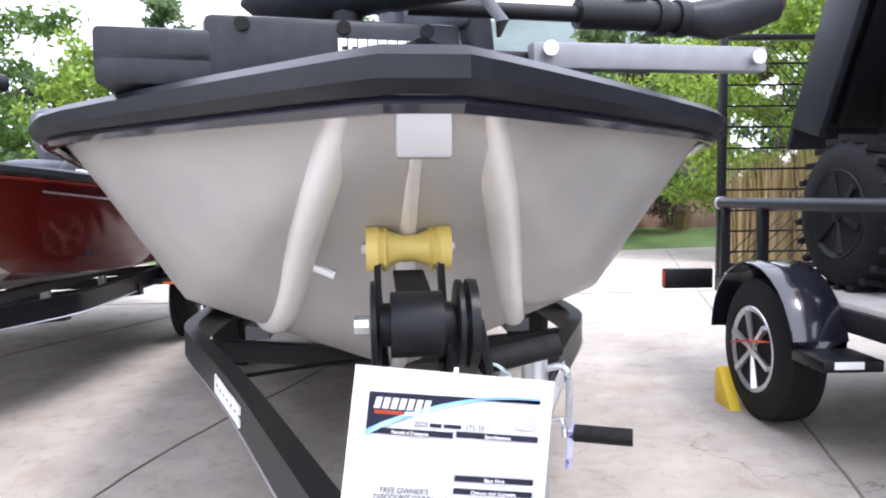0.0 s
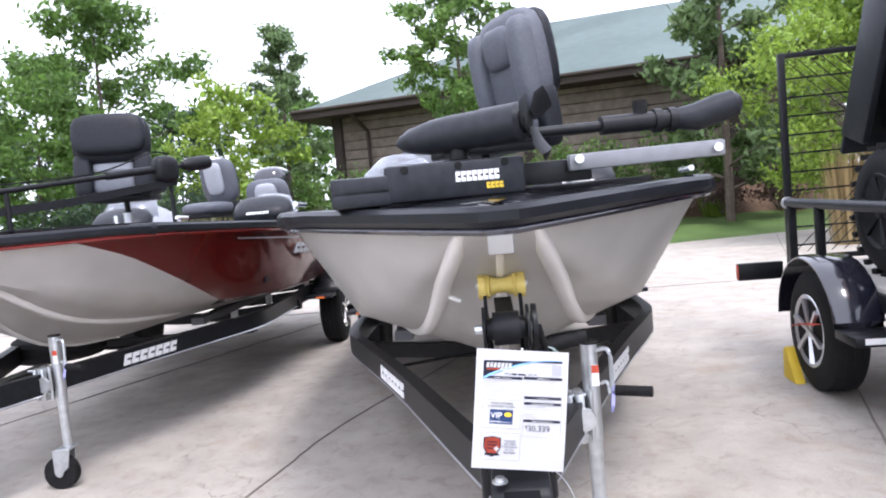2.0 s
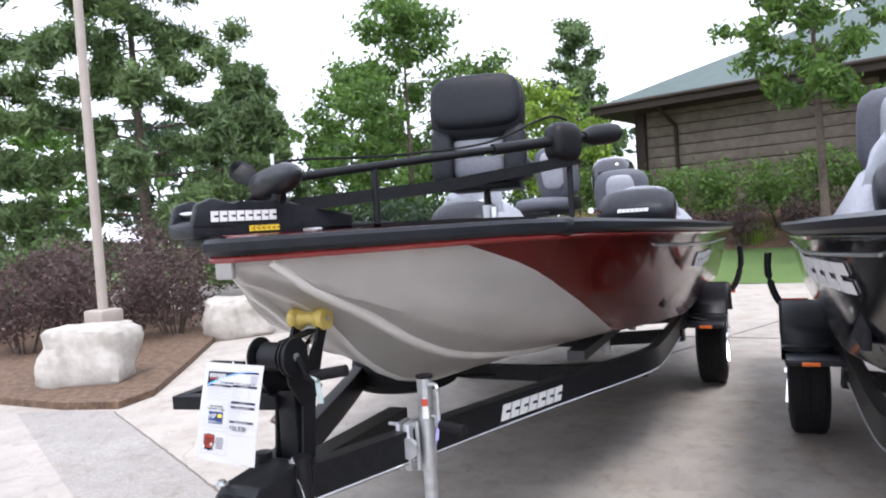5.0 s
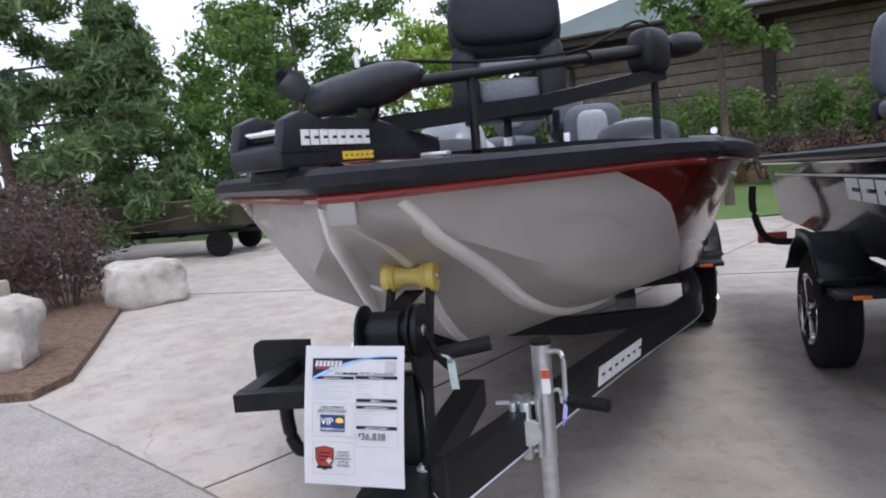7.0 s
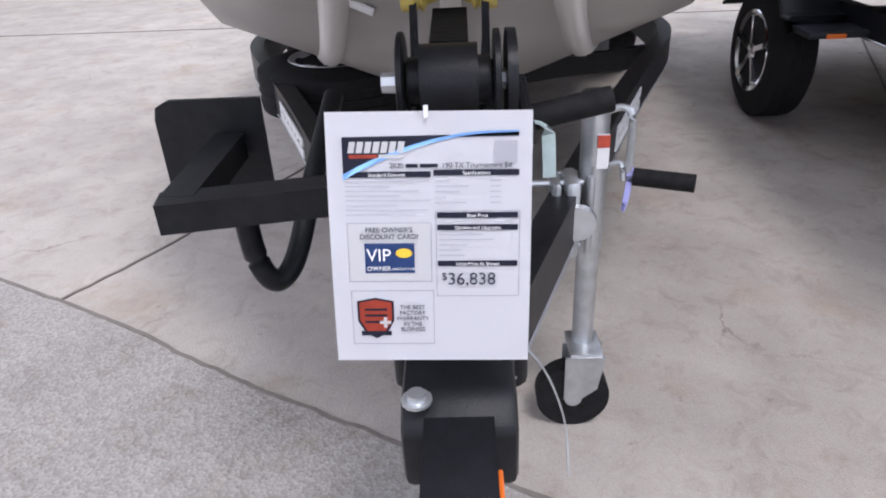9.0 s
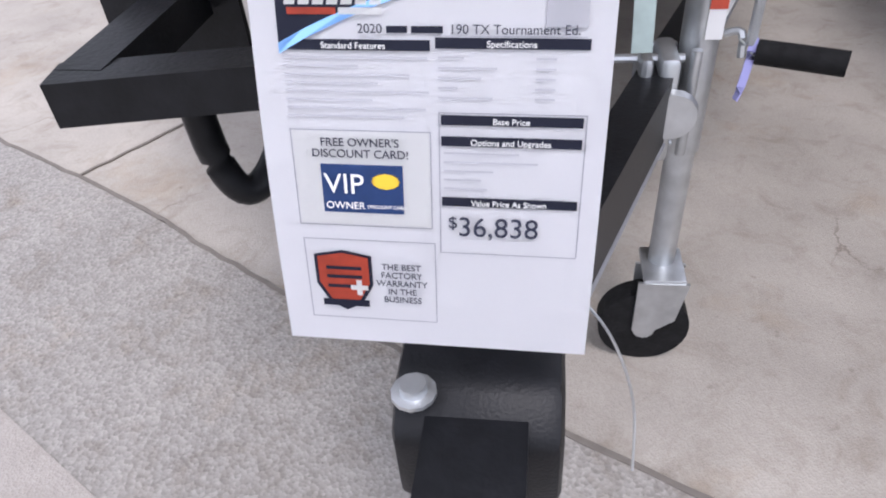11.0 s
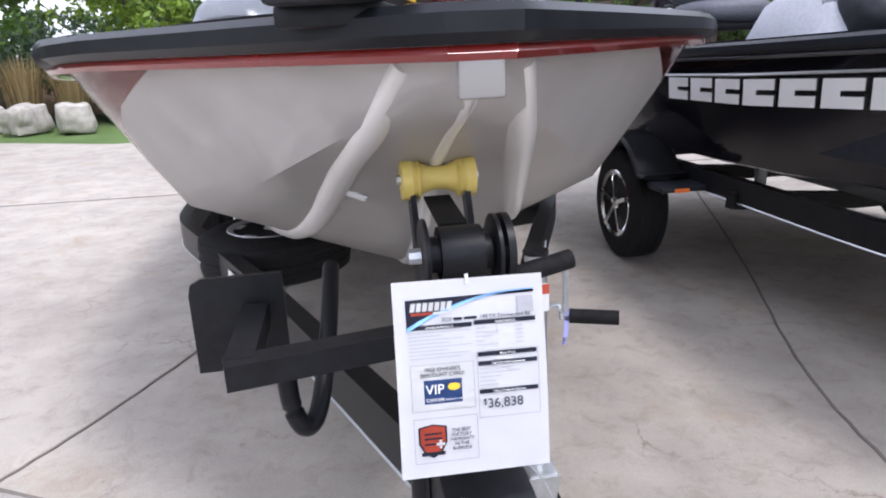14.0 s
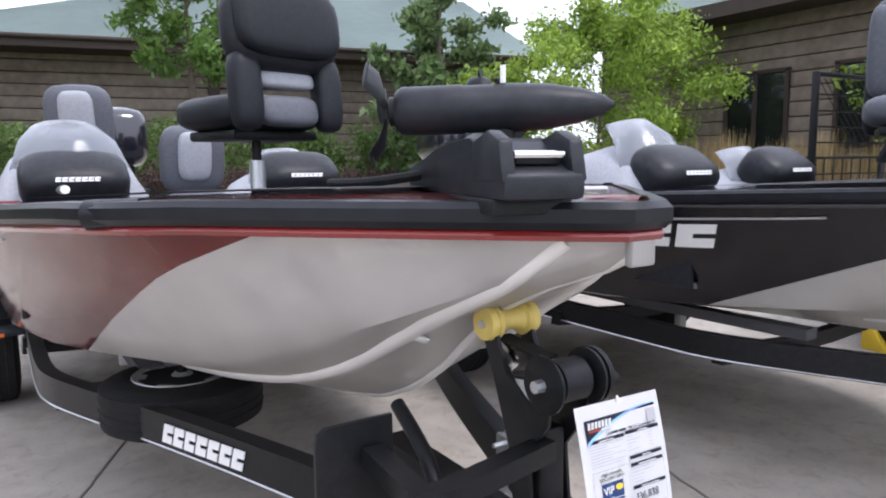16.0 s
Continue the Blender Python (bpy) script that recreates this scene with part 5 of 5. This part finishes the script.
slope("lawn", [(-3.6, 14.2, 10.35, -0.02, 1.9), (-3.6, 14.2, 12.2, 0.08, 1.4), (-3.6, 14.2, 16.2, 0.35, -0.5)], "grass", "short green lawn strip behind the apron")
slope("bank", [(-9, 26, 15.6, 0.15, -1.5), (-9, 26, 16.3, 0.45, -2.0), (-9, 26, 18.2, 1.0, -3.0), (-9, 26, 20.5, 1.3, -4.5), (-9, 26, 24, 1.3, -5)], "mulch", "mulched planting bank rising to the building")

# boats on trailers
RISE = 0.08  # how far the frames ride above their drawn height
RED = pose(0, 0, RISE)
BLK = pose(2.540, -1.100, RISE, 0, 0, -0.5)
trailer(RED, 3.62, "black tandem-rail boat trailer with yellow bow roller and spare tyre", True, True)
boat(RED, "hull_red", "redpaint", 1.0, "bass boats", "silver and dark red aluminium bass boat on trailer")
trolling_motor_long(RED, "black bow-mount trolling motor stowed along the bow")
pedestal_seat(RED, 1.7, 2.07, 14, "dark vinyl pedestal seat turned to the stern", "vinyl")
console(RED, -0.6, 3.1, 1.56, "pale grey steering console with smoked windshield")
console(RED, 0.62, 3.2, 1.42, "low pale grey passenger console")
seat(RED @ pose(-0.45, 4.35, 1.3, 0, 0, 160), "grey vinyl driver seat behind the console")
seat(RED @ pose(0.3, 3.9, 1.0, 0, 0, 180), "grey vinyl passenger seat in the cockpit")
outboard(RED, 5.3, "black outboard motor on the transom")
price_sheet(RED @ pose(-0.02, -0.345, 0.875, -13, 1.5, 0), "36,838", "190 TX Tournament Ed.", "white printed price sheet tied to the winch post")
trailer(BLK, 3.6, "black tandem-rail boat trailer with yellow bow roller", False, False)
boat(BLK, "hull_black", "blackpaint", 0.96, "bass boats", "silver and black aluminium bass boat on trailer")
trolling_motor_cross(BLK @ pose(0, 0, -0.05), "black bow-mount trolling motor laid across the bow")
pedestal_seat(BLK, 1.3, 2.07, 118, "grey vinyl pedestal seat facing the bow", "vinylg")
console(BLK, -0.55, 2.6, 1.54, "pale grey steering console with smoked windshield")
console(BLK, 0.55, 2.7, 1.4, "low pale grey passenger console")
seat(BLK @ pose(-0.45, 3.7, 1.25, 0, 0, 180), "grey vinyl driver seat behind the console")
outboard(BLK, 5.2, "black outboard motor with silver stripe on the transom")
price_sheet(BLK @ pose(0.03, -0.4, 0.85, -5, 8, 3), "30,339", "175 TF", "white printed price sheet tied to the winch post")
UT = pose(4.58, 1.16, 0, 0, 0, -5)
utility_trailer(UT)
side_by_side(UT @ pose(0.32, -0.25, 0.64))

# left bed: lamp pole, boulders, barberry
lp = thing("lamp_pole", pose(-5.40, 3.44, 0.06), "beige steel lamp pole on a concrete base", "lamp pole")
part("concrete_base", bx((0, 0, 0.2), (0.42, 0.42, 0.4), 0.02), "pale", lp)
part("base_cover", bx((0, 0, 0.47), (0.3, 0.3, 0.16), 0.03), "pole", lp)
part("pole", rod([(0, 0, 0.5), (0, 0, 8.5)], [0.055, 0.04], 14), "pole", lp)
rock(-4.44, 2.49, (0.78, 0.56, 0.6), 1.0, "pale limestone boulder at the bed edge", 0.05, 20)
rock(-5.05, 5.19, (0.85, 0.6, 0.56), 4.0, "squared pale limestone boulder at the bed edge", 0.0, 55)
rock(-7.2, 2.3, (0.6, 0.5, 0.4), 9.0, "pale limestone boulder in the bed", 0.05, 0)
for i, (x, y) in enumerate(((-5.98, 4.98), (-6.30, 4.24), (-6.72, 5.72), (-6.93, 3.49), (-7.57, 4.55), (-7.67, 6.04), (-8.52, 3.60), (-8.73, 5.19), (-10.01, 4.13), (-9.79, 6.04), (-10.6, 4.6))):
    shrub("barberry", x, y, 1.5, 1.4, 1.15 + 0.22 * (i % 3), "purple", "purple-leaved barberry bush in mulch", 2400, 0.03)

# background trees
tree("pine_tree", -10.4, 8.6, 9.6, 3.3, "pine", "tall soft-needled green pine tree in the bed", 60000, 0.05, 0.04, kind="pine")
tree("pine_tree", -14.8, 6.8, 10.5, 3.6, "pine", "tall soft-needled green pine tree in the bed", 45000, 0.055, 0.06, kind="pine")
tree("pine_tree", -12.6, 14.6, 6.6, 2.6, "pine", "tall soft-needled green pine tree in the bed", 26000, 0.07, 0.1, kind="pine")
tree("maple_tree", -9.9, 19.8, 9.6, 3.4, "leaf", "broad green maple tree with airy crown", 14000, 0.11, 0.12)
tree("maple_tree", -14.0, 22.0, 8.0, 3.0, "leaf", "broad green maple tree with airy crown", 8000, 0.12, 0.15)
tree("birch_tree", -17.0, 19.0, 7.0, 2.4, "leaf", "light green young birch tree", 6000, 0.1, 0.15)
tree("spruce_tree", -5.4, 26.0, 9.4, 2.3, "pine", "slender grey-green evergreen tree by the building", 12000, 0.1, 0.08, kind="column")
tree("linden_tree", 2.45, 12.6, 6.8, 1.45, "leaf", "young green linden with a slim trunk", 9000, 0.075, 0.4, 0.1)
tree("cedar_tree", 8.4, 13.2, 8.0, 2.0, "pine", "drooping dark green cedar tree", 11000, 0.1, 0.06, 0.3, "column")
tree("honey_locust", 9.4, 9.0, 4.5, 2.5, "lime", "bright lime-green honey locust tree", 30000, 0.05, 0.12)
tree("honey_locust", 13.5, 4.5, 4.0, 1.6, "lime", "bright lime-green honey locust tree", 5000, 0.08, 0.2)
tree("maple_tree", -4.5, 17.0, 4.6, 2.0, "lime", "small light green maple tree", 6000, 0.09, 0.12, 0.6)
tree("pine_tree", -20, 10.0, 9.0, 3.2, "pine", "tall soft-needled green pine tree in the bed", 14000, 0.08, 0.06, kind="pine")
for i in range(9):
    tree("far_tree", -34 + i * 8 + rng.uniform(-2, 2), 42 + rng.uniform(-4, 6), 8 + rng.uniform(-1.5, 2.5), 4.2, ("dark", "leaf")[i % 2], "distant green tree along the horizon", 2600, 0.3, 0.08)
for i in range(6):
    tree("far_tree", -36 - rng.uniform(0, 6), -6 + i * 8, 8 + rng.uniform(-1, 2), 4, ("leaf", "dark")[i % 2], "distant green tree along the horizon", 2200, 0.3, 0.08)
# bank planting
for i in range(9):
    shrub("hedge_bush", -2.6 + i * 1.45, 17.5 - i * 0.34 + rng.uniform(-0.2, 0.2), 1.9, 1.5, 1.7, "leaf", "dense green hedge bush on the bank", 2300, 0.055, "hedge", 0.75)
for i in range(10):
    shrub("barberry", -1.5 + i * 1.25, 16.1 - i * 0.28, 1.6, 1.2, 1.0, "purple", "purple-leaved barberry bush in mulch", 1700, 0.04, "barberry row", 0.4)
for i in range(7):
    tuft("grass_tuft", 1.2 + i * 1.9 + rng.uniform(-0.3, 0.3), 15.9 - i * 0.25, 1.1, 0.8, ("lime", "tan")[i % 2], ("bright green ornamental grass tuft", "tan feathery ornamental grass tuft")[i % 2], 0.2)
for i in range(11):
    tuft("grass_tuft", 8.5 + i * 0.38, 8.3 - i * 0.36, 0.95, 1.75 + 0.15 * (i % 3), "tan", "tan feathery ornamental grass tuft", 0.0, 480)
for i, (x, y) in enumerate(((-7.8, 13.9), (-6.9, 14.0), (-5.9, 13.5), (-4.9, 13.2), (5.2, 14.6), (6.1, 14.3), (7.0, 14.6))):
    rock(x, y, (0.9, 0.6, 0.55), 20 + i, "pale limestone boulder edging the bank", 0.0 if i < 4 else 0.2, i * 37)
for i in range(5):
    shrub("hedge_bush", -9.5 + i * 1.3, 15.3, 1.9, 1.6, 1.7 + 0.2 * (i % 2), "dark", "dark green rounded bush on the bank", 2000, 0.06, "left hedge", 0.3)
    tuft("grass_tuft", -6.2 + i * 0.9, 14.5, 1.2, 1.2, "tan", "tan feathery ornamental grass tuft", 0.35, 320)

# building
bd = thing("lodge_building", pose(-1.95, 19.6, 0, 0, 0, -14), "weathered timber lodge with a green metal roof", "building")
L, D, EV = 15.0, 12.0, 4.5
for i in range(13):
    z = 0.6 + 0.305 * i
    part("wall_log", bx((L / 2, 0.15, z), (L, 0.26, 0.29), 0.03), "log", bd)
    part("wall_log", bx((0.15, D / 2, z), (0.26, D, 0.29), 0.03), "log", bd)
part("wall_core", bx((L / 2 + 0.1, D / 2 + 0.1, 2.3), (L - 0.3, D - 0.3, 4.3), 0.0), "brown", bd)
bm = bmesh.new()
e = 1.0
lo = [bm.verts.new(p) for p in ((-e, -e, EV), (L + e, -e, EV), (L + e, D + e, EV), (-e, D + e, EV))]
hi = [bm.verts.new(p) for p in ((6.2, D / 2, EV + 3.2), (L + e, D / 2, EV + 3.2))]
for f in ((lo[0], lo[1], hi[1], hi[0]), (lo[1], lo[2], hi[1]), (lo[2], lo[3], hi[0], hi[1]), (lo[3], lo[0], hi[0])):
    bm.faces.new(f)
bmesh.ops.solidify(bm, geom=list(bm.faces), thickness=0.08)
part("roof", bm, "roof", bd, "green standing-seam metal roof")
part("fascia", bar([(-e, -e, EV - 0.1), (L + e, -e, EV - 0.1)], 0.06, 0.26), "brown", bd)
part("fascia", bar([(-e, -e, EV - 0.1), (-e, D + e, EV - 0.1)], 0.06, 0.26), "brown", bd)
part("soffit", bx((L / 2, D / 2, EV - 0.22), (L + 1.9, D + 1.9, 0.04), 0.0), "brown", bd)
part("gutter", rod([(-e, -e - 0.06, EV), (L + e, -e - 0.06, EV)], 0.06, 8), "brown", bd)
part("downspout", rod([(0.9, -e, EV - 0.1), (1.2, -0.15, EV - 0.75), (1.2, -0.05, 0.8)], 0.06, 8), "brown", bd)
for x in (0.12, 6.4, 12.2):
    part("corner_post", bx((x, -0.02, 2.3), (0.3, 0.3, 4.1), 0.02), "brown", bd)
wg = thing("lodge_wing", pose(12.9, -4.0, 0, 0, 0, 0), "weathered timber wing with gabled green roof", "building")
for i in range(13):
    part("wall_log", bx((0.15, 8.0, 0.6 + 0.305 * i), (0.26, 16, 0.29), 0.03), "log", wg)
    part("wall_log", bx((6.0, 16.0, 0.6 + 0.305 * i), (12, 0.26, 0.29), 0.03), "log", wg)
part("wall_core", bx((6.2, 8.0, 2.3), (11.8, 15.6, 4.4), 0.0), "brown", wg)
for y in (9.2, 11.6, 5.5):
    w = part("window", bx((0.0, y, 2.4), (0.1, 1.3, 1.6), 0.01), "glassdark", wg, "dark window")
    for dy in (-0.7, 0, 0.7):
        part("window_frame", bx((-0.06, y + dy, 2.4), (0.08, 0.08, 1.75), 0.005), "brown", w)
    for dz in (-0.85, 0.85):
        part("window_frame", bx((-0.06, y, 2.4 + dz), (0.08, 1.5, 0.08), 0.005), "brown", w)
bm = bmesh.new()
a = [bm.verts.new(p) for p in ((-1, -1, 4.6), (-1, 17, 4.6), (6, 17, 8.2), (6, -1, 8.2), (13, 17, 4.6), (13, -1, 4.6))]
bm.faces.new((a[0], a[1], a[2], a[3]))
bm.faces.new((a[3], a[2], a[4], a[5]))
bmesh.ops.solidify(bm, geom=list(bm.faces), thickness=0.1)
part("roof", bm, "roof", wg, "green standing-seam metal roof")
part("fascia", bar([(-1, -1, 4.5), (-1, 17, 4.5)], 0.08, 0.3), "brown", wg)
part("soffit", bx((-0.45, 8, 4.4), (1.0, 17.8, 0.04), 0.0), "brown", wg)
for i in range(6):
    part("sign_stroke", rod(spline([(0.9 + 0.25 * (i % 2), 9.0 + i * 0.62, 5.72), (1.25, 8.8 + i * 0.62, 5.95), (0.75, 8.5 + i * 0.62, 5.62)]), 0.045, 6), "white", wg)
part("gable_wall", extrude_x([(-0.2, 4.5), (0.2, 4.5), (0.2, 4.6), (-0.2, 4.6)], 0, 12), "brown", wg)

# fence by the wing, jon boat, parked cars
fn = thing("black_fence", pose(9.3, 4.6, 0, 0, 0, -40), "black steel railing fence", "fence")
for i in range(3):
    part("post", bx((i * 1.2, 0, 0.75), (0.07, 0.07, 1.5), 0.006), "black", fn)
for z in (0.15, 1.42):
    part("rail", bx((1.2, 0, z), (2.4, 0.04, 0.04), 0.004), "black", fn)
for i in range(18):
    part("picket", bx((0.13 + i * 0.128, 0, 0.78), (0.016, 0.016, 1.26), 0.0), "black", fn)

jb = thing("jon_boat", pose(-8.10, 10.28, 0, 0, 0, 8), "olive green flat-bottomed jon boat on trailer", "boat")
bm = bmesh.new()
rows = []
for x, w, zb in ((-2.2, 0.35, 0.85), (-1.7, 0.5, 0.7), (-1.0, 0.62, 0.6), (0, 0.68, 0.56), (1.6, 0.68, 0.56)):
    rows.append([bm.verts.new(p) for p in ((x, -w - 0.1, 1.08), (x, -w, zb), (x, w, zb), (x, w + 0.1, 1.08))])
for r0, r1 in zip(rows, rows[1:]):
    for j in range(3):
        bm.faces.new((r0[j], r0[j + 1], r1[j + 1], r1[j]))
bm.faces.new(rows[0])
bm.faces.new(rows[-1][::-1])
bmesh.ops.solidify(bm, geom=list(bm.faces), thickness=0.02)
part("hull", bm, "olive", jb)
part("gunwale", rod([(-2.2, -0.46, 1.09), (-1.0, -0.73, 1.09), (1.6, -0.79, 1.09)], 0.022, 8), "olive", jb)
for i in range(3):
    part("bench", bx((-1.0 + i * 1.0, 0, 1.0), (0.3, 1.25, 0.04), 0.01), "olive", jb)
jt = thing("jon_boat_trailer", pose(-8.10, 10.28, 0, 0, 0, 8), "black trailer under the jon boat", "trailer")
for sy in (-1, 1):
    part("rail", bar([(-2.6, sy * 0.3, 0.46), (1.9, sy * 0.5, 0.46)], 0.05, 0.08), "black", jt)
    tyre_wheel(jt, (1.05, sy * 0.72, 0.25), 0.25, 0.16, "y", 5, "blackp", sy)
    part("tail_lamp", bx((1.93, sy * 0.66, 0.5), (0.03, 0.2, 0.09), 0.006), "red", jt)
    part("rest", bx((0.6, sy * 0.45, 0.52), (1.8, 0.07, 0.06), 0.006), "carpet", jt)
for x in (-1.6, 0.2, 1.8):
    part("cross_member", bx((x, 0, 0.44), (0.06, 1.2, 0.07), 0.004), "black", jt)
part("winch_stand", bx((-2.3, 0, 0.75), (0.08, 0.08, 0.6), 0.01), "black", jt)
part("yellow_tag", bx((1.75, -0.7, 0.85), (0.06, 0.02, 0.2), 0.004), "gold", jt)
rock(-13, 9, (0.7, 0.5, 0.4), 31, "pale limestone boulder by the drive", 0, 0)


def car(x, y, rz, m, label):
    c = thing("parked_car", pose(x, y, 0, 0, 0, rz), label, "car", "parked cars")
    part("body", extrude_x([(-2.2, 0.35), (-2.25, 0.75), (-1.2, 0.92), (-0.6, 1.4), (0.9, 1.45), (1.7, 0.98), (2.2, 0.9), (2.2, 0.35)], -0.88, 0.88, 0.08), m, c)
    part("side_glass", extrude_x([(-1.0, 0.96), (-0.55, 1.33), (0.85, 1.37), (1.45, 0.98)], -0.9, 0.9, 0.02), "glassdark", c)
    for yy in (-1.35, 1.35):
        for xx in (-0.82, 0.82):
            tyre_wheel(c, (xx, yy, 0.32), 0.32, 0.2, "x", 5, "alu", 1 if xx > 0 else -1)
    return c


car(-19, 27, 75, "white", "white parked car in the distance")
car(-24, 26, 75, "alu", "silver parked car in the distance")
